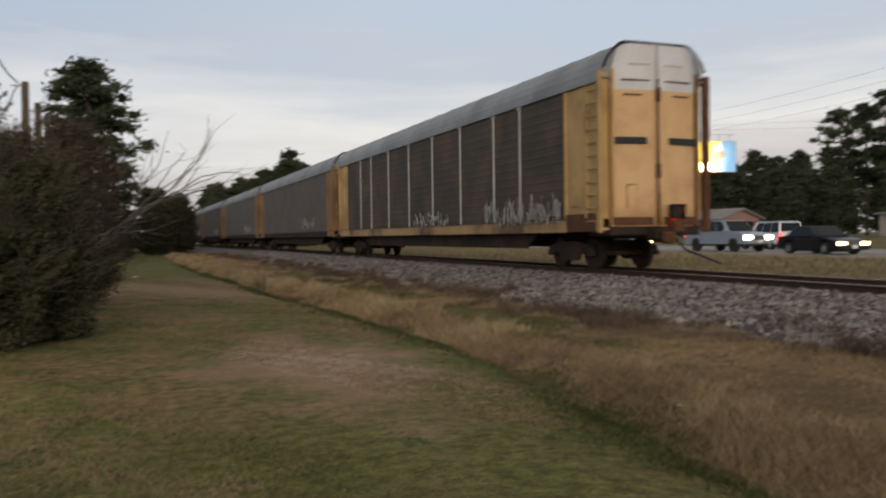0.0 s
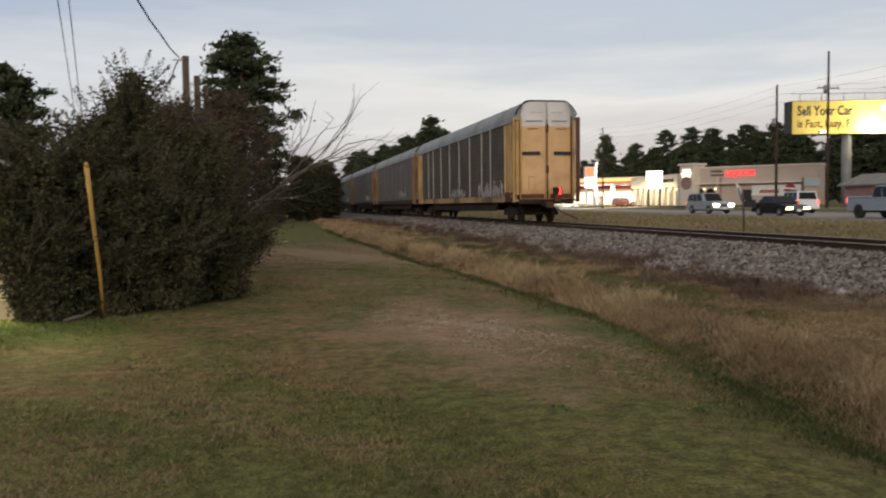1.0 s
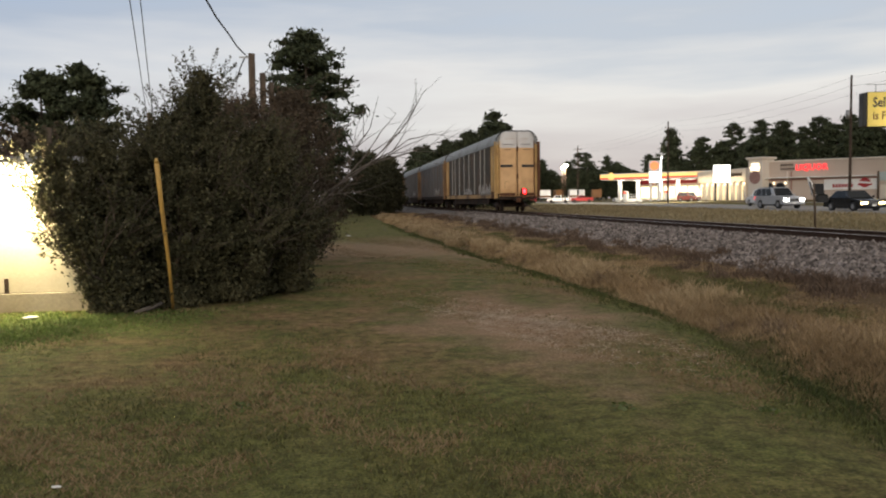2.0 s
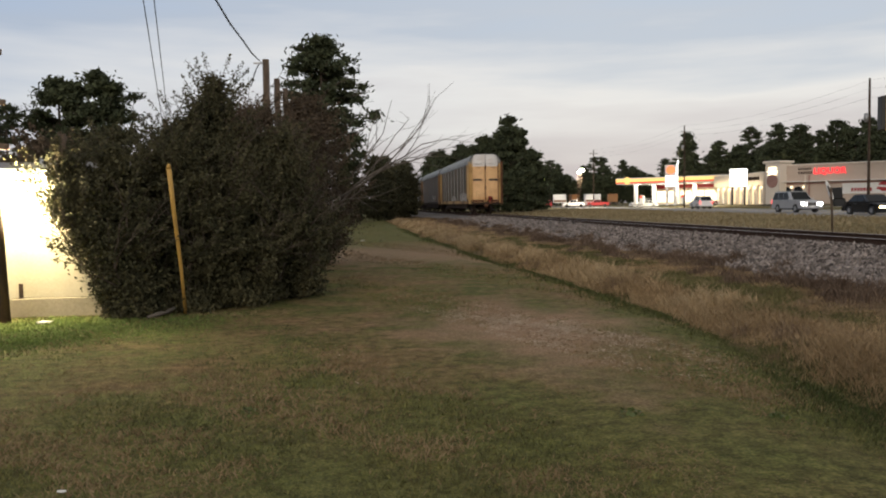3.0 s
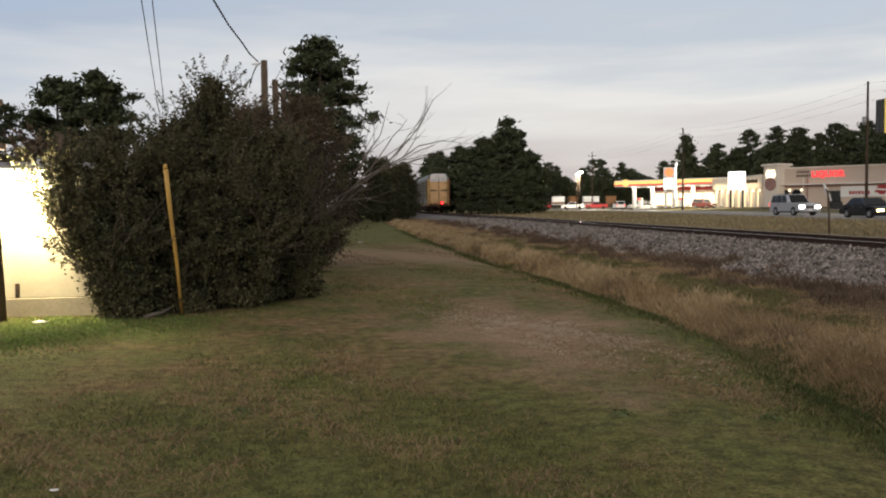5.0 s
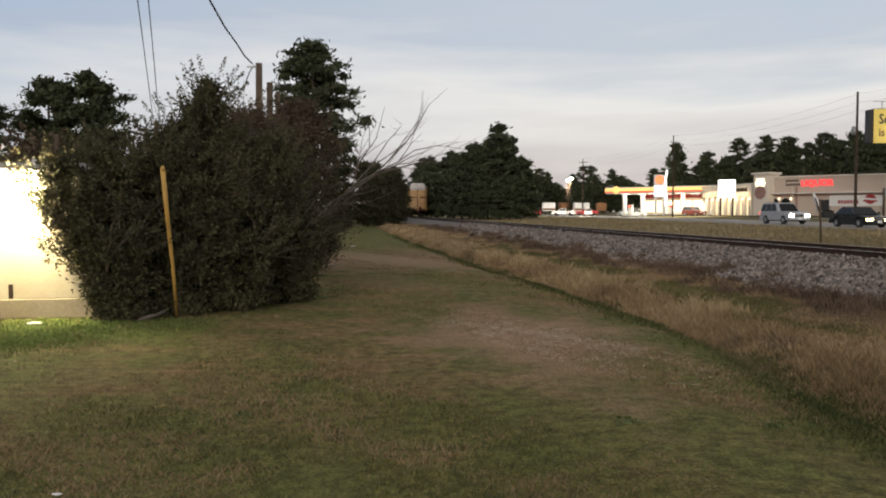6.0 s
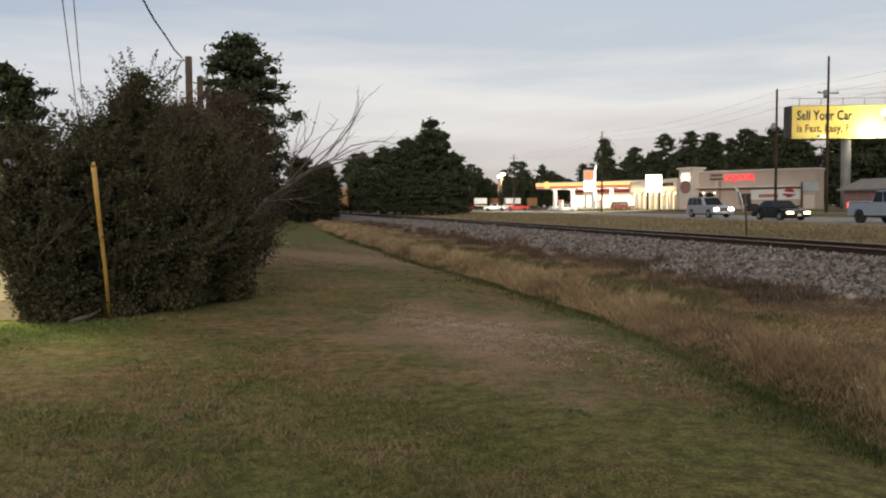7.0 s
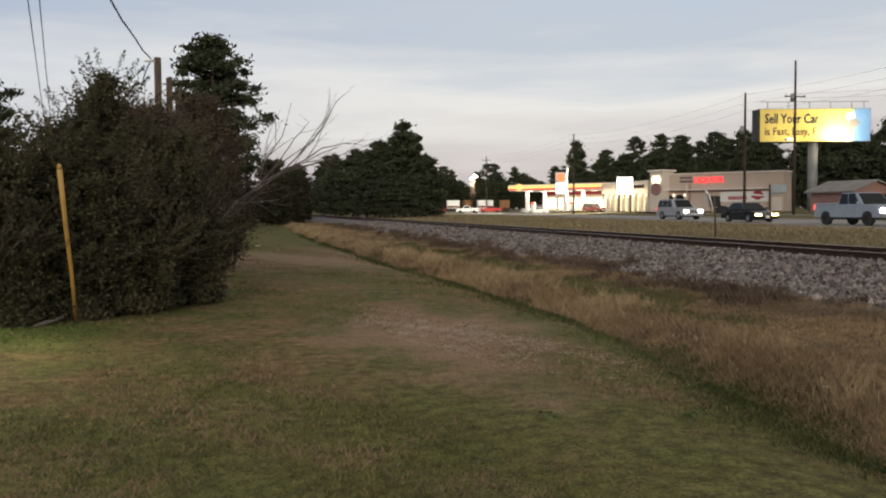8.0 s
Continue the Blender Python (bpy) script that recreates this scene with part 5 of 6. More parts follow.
def build_mall():
    g = 1.0
    mall = thing("shop_building", "long tan stucco shop building with a corner tower and arched fronts", "shop", pose(66.0, 125.6, g, 0, 0, -50.5))
    part("wall", bmx(box, (9.5, 2.0, 2.95), (19.0, 4.0, 5.9), None, 0.03), M["stucco"], mall)
    part("parapet", bmx(box, (9.5, 2.0, 5.98), (19.3, 4.3, 0.22), None, 0.04), M["stucco_light"], mall, "pale cornice")
    part("awning", bmx(box, (8.7, -0.45, 3.42), (16.4, 0.9, 0.12), None, 0.02), M["trim_white"], mall, "thin flat awning")
    part("band", bmx(box, (9.5, -0.03, 3.1), (18.0, 0.06, 0.25)), M["brick"], mall, "dull red band")
    words("sign_letters", "LIQUOR", 1.28, M["neon_red"], mall, pose(5.3, -0.12, 4.52) @ UP, "glowing red neon letters")
    for k, (z, w) in enumerate(((5.35, 2.0), (4.75, 2.2))):
        bm = bmesh.new()
        for i in range(6):
            box(bm, (2.95 + (i + 0.5) * w / 6, -0.05, z), (w / 6 - 0.14, 0.06, 0.34))
        part("letter_bar", bm, M["under"], mall, "row of dark sign letters")
    part("letter_bar", bmx(box, (1.1, -0.05, 5.0), (1.3, 0.06, 0.6)), M["stucco"], mall)
    # banner, emblem and boards on the lower wall
    part("banner", bmx(box, (13.2, -0.06, 2.25), (7.4, 0.05, 1.55)), M["trim_white"], mall, "white painted banner")
    bm = bmesh.new()
    for i in range(7):
        box(bm, (10.9 + 0.42 * i, -0.11, 2.05), (0.30, 0.04, 0.5))
    part("letter_bar", bm, M["redpaint"], mall, "row of red letters")
    bm = bmesh.new()
    cyl(bm, (15.2, -0.14, 2.45), (15.2, -0.09, 2.45), 0.72, seg=20)
    prism(bm, [(14.2, 2.05), (16.2, 2.05), (15.9, 2.75), (15.2, 3.25), (14.5, 2.75)], "y", -0.13, -0.09)
    part("emblem", bm, M["redpaint"], mall, "round red painted emblem")
    part("letter_bar", bmx(box, (15.2, -0.17, 2.45), (1.7, 0.05, 0.26), Matrix.Rotation(0.10, 3, "Y")), M["trim_white"], mall)
    board = part("notice_board", bmx(box, (18.2, -0.15, 3.3), (2.4, 0.12, 1.25), None, 0.03), M["pale_board"], mall, "pale blue-grey board")
    part("side_door", bmx(box, (18.0, -0.05, 1.1), (1.5, 0.06, 2.0)), M["stucco_light"], mall)
    part("post", bmx(cyl, (17.1, -0.5, 0), (17.1, -0.5, 4.0), 0.14), M["wood"], mall)
    part("opening", bmx(box, (8.6, -0.03, 1.6), (1.9, 0.06, 1.6)), M["black"], mall, "dark arched opening")
    part("downpipe", bmx(box, (4.1, -0.14, 2.2), (0.16, 0.16, 4.4)), M["stucco_light"], mall)
    part("downpipe", bmx(box, (4.7, -0.14, 2.2), (0.16, 0.16, 4.4)), M["brick"], mall)
    for x in (1.2, 3.0):
        bay = part("arched_window", bmx(prism, [(x - 0.7, 0.1)] + [(x + 0.7 * math.cos(a), 2.0 + 0.7 * math.sin(a)) for a in np.linspace(math.pi, 0, 9)] + [(x + 0.7, 0.1)], "y", -0.07, -0.02), M["glass"], mall, "dark arched window")
        part("lantern", bmx(box, (x + 0.85, -0.2, 2.6), (0.26, 0.2, 0.36), None, 0.04), M["shop_light"], bay, "glowing wall lantern")
    # corner tower
    tower = thing("shop_tower", "pale stepped corner tower with a lit emblem on the shop building", "tower", pose(64.6, 126.2, g, 0, 0, -68))
    part("shaft", bmx(box, (0.9, 1.2, 3.2), (2.7, 2.7, 6.4), None, 0.04), M["stucco_light"], tower)
    part("cornice", bmx(box, (0.9, 1.2, 6.55), (3.3, 3.3, 0.35), None, 0.06), M["stucco_light"], tower)
    part("emblem", bmx(cyl, (0.9, -0.24, 3.6), (0.9, -0.16, 3.6), 1.05, seg=20), M["brick"], tower, "round dull orange emblem")
    bm = bmesh.new()
    for z, w in ((5.6, 1.5), (5.1, 1.9), (4.7, 1.6)):
        box(bm, (0.9, -0.19, z), (w, 0.06, 0.34))
    part("sign_bar", bm, M["shop_light"], tower, "glowing sign bars")
    # lit wing with arched shop fronts
    wing = thing("shop_wing", "lit shop wing with arched fronts under a pale fascia", "shop", pose(64.9, 128.0, g, 0, 0, 86))
    for k in range(8):
        x = 0.4 + 2.7 * k
        part("pier", bmx(box, (x, 0, 1.6), (0.7, 0.5, 3.2), None, 0.03), M["stucco_light"], wing)
        bm = bmesh.new()
        prism(bm, [(x + 0.35, 3.25)] + [(x + 1.35 - 1.0 * math.cos(a), 2.2 + 1.0 * math.sin(a)) for a in np.linspace(0, math.pi, 11)] + [(x + 2.35, 3.25)], "y", -0.22, 0.22)
        part("arch", bm, M["stucco_light"], wing)
        front = part("shop_front", bmx(box, (x + 1.35, -1.6, 1.5), (2.5, 0.08, 2.9)), M["shop_glow"], wing, "lit shop window")
        for j in (-0.62, 0, 0.62):
            part("mullion", bmx(box, (x + 1.35 + j, -1.52, 1.5), (0.08, 0.06, 2.9)), M["under"], front)
        part("lantern", bmx(box, (x, 0.36, 2.7), (0.26, 0.22, 0.36), None, 0.04), M["shop_light"], wing, "glowing wall lantern")
    part("fascia", bmx(box, (10.8, 0.05, 4.2), (22.2, 0.5, 1.95), None, 0.04), M["stucco_light"], wing, "pale fascia")
    part("back_wall", bmx(box, (10.8, -6.2, 2.5), (22.2, 9.0, 5.0), None, 0.04), M["stucco"], wing)
    d = bpy.data.lights.new("wing_lamp", "AREA")
    d.energy, d.shape, d.size, d.size_y, d.color = 450, "RECTANGLE", 20, 0.4, (1.0, 0.80, 0.48)
    new("wing_lamp", d).matrix_world = wing.matrix_basis @ look((10.8, 1.6, 3.3), (10.8, -0.6, 2.4))
    bm = bmesh.new()
    for i in range(9):
        box(bm, (1.6 + 0.55 * i, 0.33, 4.2), (0.4, 0.06, 0.5 + 0.2 * (i % 3 == 0)))
    part("letter_bar", bm, M["under"], wing, "row of dark sign letters")
    part("sign_heart", bmx(box, (7.4, 0.33, 4.2), (1.0, 0.08, 0.7), None, 0.1), M["neon_red"], wing, "small red neon shape")


M["shop_glow"] = glow_mat("shop_glow", (1.0, 0.83, 0.50), 1.1, (0.5, 0.4, 0.28))


def build_gas_station():
    st = thing("fuel_station", "brightly lit fuel station canopy with a yellow and red fascia", "fuel station", pose(53.4, 167.7, 1.05, 0, 0, -51))
    part("canopy", bmx(box, (12.2, 6.0, 4.75), (24.4, 12.0, 1.15), None, 0.04), M["trim_white"], st)
    part("fascia_band", bmx(box, (12.2, -0.04, 4.95), (24.5, 0.08, 0.62)), M["canopy_band"], st, "glowing yellow fascia band")
    part("fascia_stripe", bmx(box, (12.2, -0.05, 4.50), (24.5, 0.10, 0.26)), M["red_band"], st, "red fascia stripe")
    part("fascia_stripe", bmx(box, (12.2, -0.04, 5.36), (24.5, 0.07, 0.18)), M["trim_white"], st)
    part("emblem", bmx(cyl, (2.6, -0.16, 4.9), (2.6, -0.09, 4.9), 0.75, seg=16), M["canopy_band"], st, "round yellow emblem")
    for x in (3.0, 12.2, 21.4):
        for y in (2.5, 9.5):
            part("column", bmx(box, (x, y, 2.1), (0.6, 0.6, 4.2), None, 0.03), M["trim_white"], st)
        pump = part("fuel_pump", bmx(box, (x + 1.4, 2.5, 0.95), (0.9, 0.6, 1.9), None, 0.06), M["trim_white"], st, "white fuel pump")
        part("pump_top", bmx(box, (x + 1.4, 2.2, 1.65), (0.8, 0.06, 0.4)), M["red_band"], pump)
        part("island", bmx(box, (x + 0.7, 2.5, 0.09), (3.4, 1.2, 0.16), None, 0.04), M["concrete"], st)
    for x in (3, 9, 15, 21):
        for y in (3, 9):
            part("canopy_light", bmx(box, (x, y, 4.15), (1.2, 1.2, 0.06)), M["sign_white"], st, "glowing ceiling panel")
    store = thing("fuel_shop", "lit fuel station shop with glowing windows behind the canopy", "shop", pose(65.5, 176.5, 1.05, 0, 0, -51))
    part("wall", bmx(box, (9, 5, 2.1), (20, 9, 4.2), None, 0.03), M["stucco_light"], store)
    part("red_eave", bmx(box, (9, 0.3, 3.9), (20.4, 1.0, 0.9), None, 0.03), M["redpaint"], store, "dark red eave")
    for k in range(7):
        w = part("shop_window", bmx(box, (0.6 + 2.8 * k, 0.46, 1.7), (2.4, 0.08, 2.3)), M["shop_light"], store, "glowing window")
        part("mullion", bmx(box, (0.6 + 2.8 * k, 0.40, 1.7), (0.08, 0.06, 2.3)), M["under"], w)
    d = bpy.data.lights.new("canopy_lamp", "AREA")
    d.energy, d.shape, d.size, d.size_y, d.color = 5200, "RECTANGLE", 22, 10, (1.0, 0.90, 0.70)
    o = new("canopy_lamp", d)
    o.matrix_world = st.matrix_basis @ pose(12.2, 6.0, 4.05)
    sign = thing("pylon_sign", "tall white lit pylon sign with a round orange emblem", "sign", pose(59.4, 153.6, 1.0, 0, 0, -25))
    part("panel", bmx(box, (0, 0, 5.4), (2.1, 0.4, 4.3), None, 0.05), M["trim_white"], sign)
    part("emblem", bmx(cyl, (0, -0.30, 6.6), (0, -0.20, 6.6), 0.80, seg=18), M["emblem"], sign, "round orange emblem")
    part("price_panel", bmx(box, (0, -0.23, 4.5), (1.8, 0.08, 1.9)), M["sign_white"], sign, "glowing price panel")
    part("edge_light", bmx(box, (1.16, -0.1, 4.4), (0.22, 0.2, 5.2)), M["sign_white"], sign, "glowing white edge")
    for x in (-0.7, 0.7):
        part("leg", bmx(box, (x, 0, 1.65), (0.4, 0.35, 3.3)), M["trim_white"], sign)
    top = part("lamp_arm", bmx(cyl, (1.15, 0, 7.0), (1.35, 0, 8.4), 0.10, seg=8), M["sign_white"], sign, "glowing white lamp arm")
    board = thing("light_box_sign", "blank glowing white sign box on two black posts", "sign", pose(57.0, 120.4, 1.0, 0, 0, -25))
    part("box", bmx(box, (0, 0, 4.05), (2.5, 0.5, 2.7), None, 0.06), M["trim_white"], board)
    part("face", bmx(box, (0, -0.27, 4.05), (2.36, 0.05, 2.56), None, 0.03), M["sign_white"], board, "glowing white face")
    for x in (-0.85, 0.85):
        part("post", bmx(cyl, (x, 0, 0), (x, 0, 2.75), 0.14), M["black"], board)
    green = thing("far_sign", "yellow-green lit sign panel beyond the wood", "sign", pose(36.6, 166.5, 0.6, 0, 0, -12))
    part("panel", bmx(box, (0, 0, 5.6), (3.4, 0.3, 2.2), None, 0.04), M["sign_green"], green)
    part("post", bmx(cyl, (0, 0, 0), (0, 0, 4.6), 0.15), M["metal"], green)


def build_billboard():
    bb = thing("billboard", "yellow floodlit billboard on a thick steel column", "billboard", pose(73.8, 98.4, 1.05, 0, 0, -13.1))
    part("column", bmx(cyl, (0.0, 0.6, 0), (0.0, 0.6, 9.6), 0.62, 0.62, 18), M["pole_grey"], bb, "thick grey steel column")
    part("backing", bmx(box, (0, 0.5, 11.35), (14.8, 0.9, 4.4), None, 0.05), M["under"], bb, "dark steel back")
    part("wing", bmx(box, (-7.60, 0.7, 11.35), (0.55, 1.4, 4.2), None, 0.05), M["black"], bb, "dark angled edge")
    face = part("face", bmx(box, (0, 0, 11.35), (14.6, 0.06, 4.27)), M["billboard"], bb, "yellow printed face")
    part("picture_panel", bmx(box, (6.2, -0.05, 11.35), (2.2, 0.05, 4.27)), M["billboard_blue"], face, "blue printed picture")
    part("picture_shape", bmx(cyl, (4.7, -0.10, 12.5), (4.7, -0.05, 12.5), 0.62, 0.62, 9), M["trim_white"], face, "pale printed shape")
    part("picture_shape", bmx(prism, [(4.1, 11.2), (5.4, 11.0), (5.9, 11.7), (5.2, 12.3), (4.4, 12.0)], "y", -0.11, -0.05), M["roof_dark"], face, "grey printed shape")
    words("lettering", "Sell Your Car.", 1.75, M["ink_blue"], face, pose(-6.7, -0.05, 11.65) @ UP @ Matrix.Diagonal((0.74, 1, 1, 1)), "dark blue letters", 0.015)
    words("lettering", "is Fast, Easy, F", 1.4, M["ink_orange"], face, pose(-6.7, -0.05, 10.1) @ UP @ Matrix.Diagonal((0.86, 1, 1, 1)), "orange-brown letters", 0.015)
    part("catwalk", bmx(box, (0, -0.8, 9.05), (14.8, 0.9, 0.08)), M["under"], bb)
    for x in (-5.0, -1.6, 1.8, 5.2):
        part("catwalk_arm", bmx(box, (x, -0.3, 9.12), (0.1, 1.6, 0.12)), M["under"], bb)
    for x in (-6.2, -3.4, -0.6, 2.2, 5.0, 6.6):
        part("top_post", bmx(cyl, (x, 0.4, 13.5), (x, 0.4, 14.5), 0.05, seg=6), M["metal"], bb)
    part("top_rail", bmx(box, (0, 0.4, 14.5), (14.6, 0.08, 0.08)), M["metal"], bb)
    for x in (-4.4, 3.4):
        part("lamp_arm", bmx(cyl, (x, -0.4, 9.0), (x, -2.2, 9.2), 0.05, seg=6), M["metal"], bb)
        part("flood_lamp", bmx(box, (x, -2.2, 9.35), (0.9, 0.35, 0.3), None, 0.05), M["metal"], bb)
    glare = part("flood_lens", bmx(box, (2.6, -0.25, 9.9), (1.6, 0.2, 1.0), None, 0.1), M["flood"], bb, "dazzling floodlight")
    for x, e in ((-4.4, 110), (3.4, 1500)):
        d = bpy.data.lights.new("billboard_lamp", "AREA")
        d.energy, d.size, d.color = e, 0.9, (1.0, 0.90, 0.66)
        o = new("billboard_lamp", d)
        o.matrix_world = bb.matrix_basis @ look((x, -2.4, 9.4), (x * 0.8, 0, 11.6))


def build_house():
    h = thing("brick_house", "small pink brick house with a grey gabled roof across the highway", "house", pose(66.3, 79.5, 1.0, 0, 0, 4))
    part("wall", bmx(box, (0, 2.25, 1.15), (5.6, 6.5, 2.3), None, 0.03), M["brick"], h)
    bm = bmx(prism, [(-2.8, 2.3), (2.8, 2.3), (0, 3.35)], "y", -1.0, 5.5)
    part("gable", bm, M["brick"], h)
    for s in (-1, 1):
        bm = bmx(prism, [(0, 3.38), (s * 3.35, 2.16), (s * 3.35, 2.32), (0, 3.55)], "y", -1.5, 6.0)
        part("roof", bm, M["roof_dark"], h, "weathered grey roof slope")
    for x in (-1.4, 1.3):
        w = part("window", bmx(box, (x, -1.03, 1.4), (1.1, 0.08, 1.2)), M["glass"], h, "dark window")
        part("frame", bmx(box, (x, -1.06, 0.76), (1.3, 0.12, 0.1)), M["trim_white"], w)
    shed2 = thing("low_building", "long low pale building with a flat roof far across the highway", "building", pose(86, 66, 1.05, 0, 0, -20))
    part("wall", bmx(box, (0, 3, 1.3), (12, 7, 2.6), None, 0.03), M["stucco"], shed2)
    part("roof", bmx(box, (0, 3, 2.7), (12.8, 7.8, 0.25), None, 0.03), M["roof"], shed2)


def line_pole(x, y, h, arms, label):
    p = lathe_pole("utility_pole", label, x, y, h, 0.17, 0.11, "utility poles along the highway", mat="wood_dark")
    for z, w in arms:
        part("crossarm", bmx(box, (0, 0, h - z), (w, 0.12, 0.12)), M["wood"], p)
        for k in (-0.45, 0.45):
            part("insulator", bmx(cyl, (w * k, 0, h - z + 0.06), (w * k, 0, h - z + 0.3), 0.06, 0.04, 6), M["metal"], p)
    part("transformer", bmx(cyl, (-0.35, 0, h - 4.6), (-0.35, 0, h - 3.7), 0.22, seg=12), M["metal"], p)
    return p


build_mall()
build_gas_station()
build_billboard()
build_house()
brown_pole = "tall brown utility pole beside the highway"
line_pole(54.9, 85.2, 13.9, [], brown_pole)
line_pole(60.4, 84.0, 17.3, [(4.0, 2.6)], "tall brown utility pole with a crossarm before the billboard")
line_pole(61.6, 152.5, 15.3, [(1.2, 1.2)], brown_pole)
line_pole(64.2, 221.5, 15.3, [(1.0, 2.2)], brown_pole)
line_pole(48.0, 22.0, 13.9, [], brown_pole)
for dz in (0.2, 1.1, 2.0):
    wire("power_line", (54.9, 85.2, 14.4 - dz), (61.6, 152.5, 16.0 - dz), 1.0, 0.009, "thin power line along the highway")
    wire("power_line", (61.6, 152.5, 16.0 - dz), (64.2, 221.5, 16.0 - dz), 1.0, 0.009, "thin power line along the highway")
    wire("power_line", (48.0, 22.0, 14.2 - dz), (54.9, 85.2, 14.4 - dz), 1.0, 0.009, "thin power line along the highway")
wire("power_line", (60.4, 84.0, 14.3), (110, 20, 15), 1.2, 0.009, "thin power line along the highway")
wire("power_line", (60.4, 84.0, 13.8), (110, 20, 13.5), 1.2, 0.009, "thin power line along the highway")

for lx, ly, lh in ((56.2, 205.0, 8.75), (55.6, 205.5, 8.2)):
    sl = thing("street_lamp", "glowing lot lamp on a thin grey pole", "street lamp", pose(lx, ly, 1.05))
    part("pole", bmx(cyl, (0, 0, 0), (0, 0, lh), 0.12, 0.08, 8), M["under"], sl)
    part("head", bmx(box, (0.3, 0, lh), (0.9, 0.45, 0.34), None, 0.08), M["flood"], sl, "dazzling lamp head")
d_ = bpy.data.lights.new("lot_lamp", "POINT")
d_.energy, d_.shadow_soft_size, d_.color = 16000, 0.5, (1.0, 0.88, 0.68)
new("lot_lamp", d_).location = (56.0, 204.0, 9.2)
for bx, by, bt, w in ((55.5, 224, 80, 3.4), (60.0, 226, 95, 2.2), (64.8, 225, 85, 4.2), (69.5, 222, 80, 2.6)):
    tr = thing("box_trailer", "white box trailer with an orange stripe on the far lot", "trailer", pose(bx, by, 1.05, 0, 0, bt - 90), "box trailers")
    part("box", bmx(box, (0, 0, 1.85), (w, 2.3, 2.2), None, 0.05), M["whitepaint"] if w > 3 else M["ink_orange"], tr)
    part("stripe", bmx(box, (0, -1.17, 1.2), (w - 0.1, 0.03, 0.5)), M["ink_orange"], tr, "orange stripe")
    for x in (-0.8, 0.8):
        part("wheel", bmx(cyl, (x, -1.2, 0.4), (x, -0.9, 0.4), 0.4, seg=12), M["black"], tr)

# marker post and leaning flag sign beyond the track
mp = thing("marker_post", "thin weathered brown marker post with a dark plate beyond the track", "post", pose(17.6, 29.2, float(land(17.6, 29.2)) - 0.03))
part("post", bmx(tube, [(0, 0, 0), (-0.03, 0, 0.9), (-0.08, 0, 1.75)], [0.045, 0.042, 0.04], 6), M["wood"], mp)
part("plate", bmx(box, (0.26, 0.02, 1.2), (0.46, 0.04, 0.30), None, 0.06), M["black"], mp, "dark plate seen from behind")
fs = thing("flag_sign", "narrow leaning white flag sign with dark lettering by the highway", "sign", pose(56.2, 95.0, float(land(56.2, 95.0)), 0, 0, -20))
part("flag", bmx(tube, [(0.55, 0, 0.3), (0.3, 0, 1.4), (0.0, 0, 2.4), (-0.35, 0, 3.3)], [0.02, 0.22, 0.24, 0.1], 4), M["trim_white"], fs)
part("letter_bar", bmx(box, (0.08, -0.25, 1.9), (0.14, 0.03, 1.7), Matrix.Rotation(-0.28, 3, "Y")), M["under"], fs)


# ---- grass, weeds and ballast stones ----
def blades(x, y, h, w, lean, rng, seg2=True):
    """Bent grass blades standing on the land. Returns places and quads."""
    n = len(x)
    z = land(x, y) - 0.01
    a = rng.random(n) * 2 * np.pi
    b = rng.random(n) * 2 * np.pi
    dx, dy = np.cos(a) * lean * h, np.sin(a) * lean * h
    wx, wy = np.cos(b) * w / 2, np.sin(b) * w / 2
    p = lambda fx, hz, ww: np.stack([x + dx * fx + wx * ww, y + dy * fx + wy * ww, z + h * hz], -1)
    v = np.stack([p(0, 0, -1), p(0, 0, 1), p(0.35, 0.6, 0.75), p(1, 1, 0.12), p(1, 1, -0.12), p(0.35, 0.6, -0.75)], 1).reshape(-1, 3)
    i = np.arange(n) * 6
    f = np.concatenate([np.stack([i, i + 1, i + 2, i + 5], 1), np.stack([i + 5, i + 2, i + 3, i + 4], 1)])
    return v, f


def patch_field(x, y, s=1.0):
    return 0.5 + 0.20 * np.sin(x * 1.3 * s + 0.7 * y * s + 1.5 * np.sin(0.5 * y)) + 0.18 * np.sin(y * 0.9 * s - 1.9 * x * s + 2 + np.sin(1.3 * x)) + 0.14 * np.sin(3.1 * x * s + 2.3 * y * s) + 0.10 * np.sin(5.7 * x * s - 4.1 * y * s + 1)


def grass(name, label, x, y, h, w, lean, mat, rng):
    v, f = blades(x, y, h, w, lean, rng)
    return tagged(new(name, tri_mesh(name, v, f, [M[mat]])), label, "grass", kind="stuff")


def ballast_foot(y):
    y = np.asarray(y, float)
    return np.interp(y, [5, 9, 12, 16, 40, 80], [8.6, 8.35, 8.15, 8.2, 8.35, 8.6]) + 0.20 * np.sin(y * 0.7) + 0.12 * np.sin(y * 1.9 + 1)


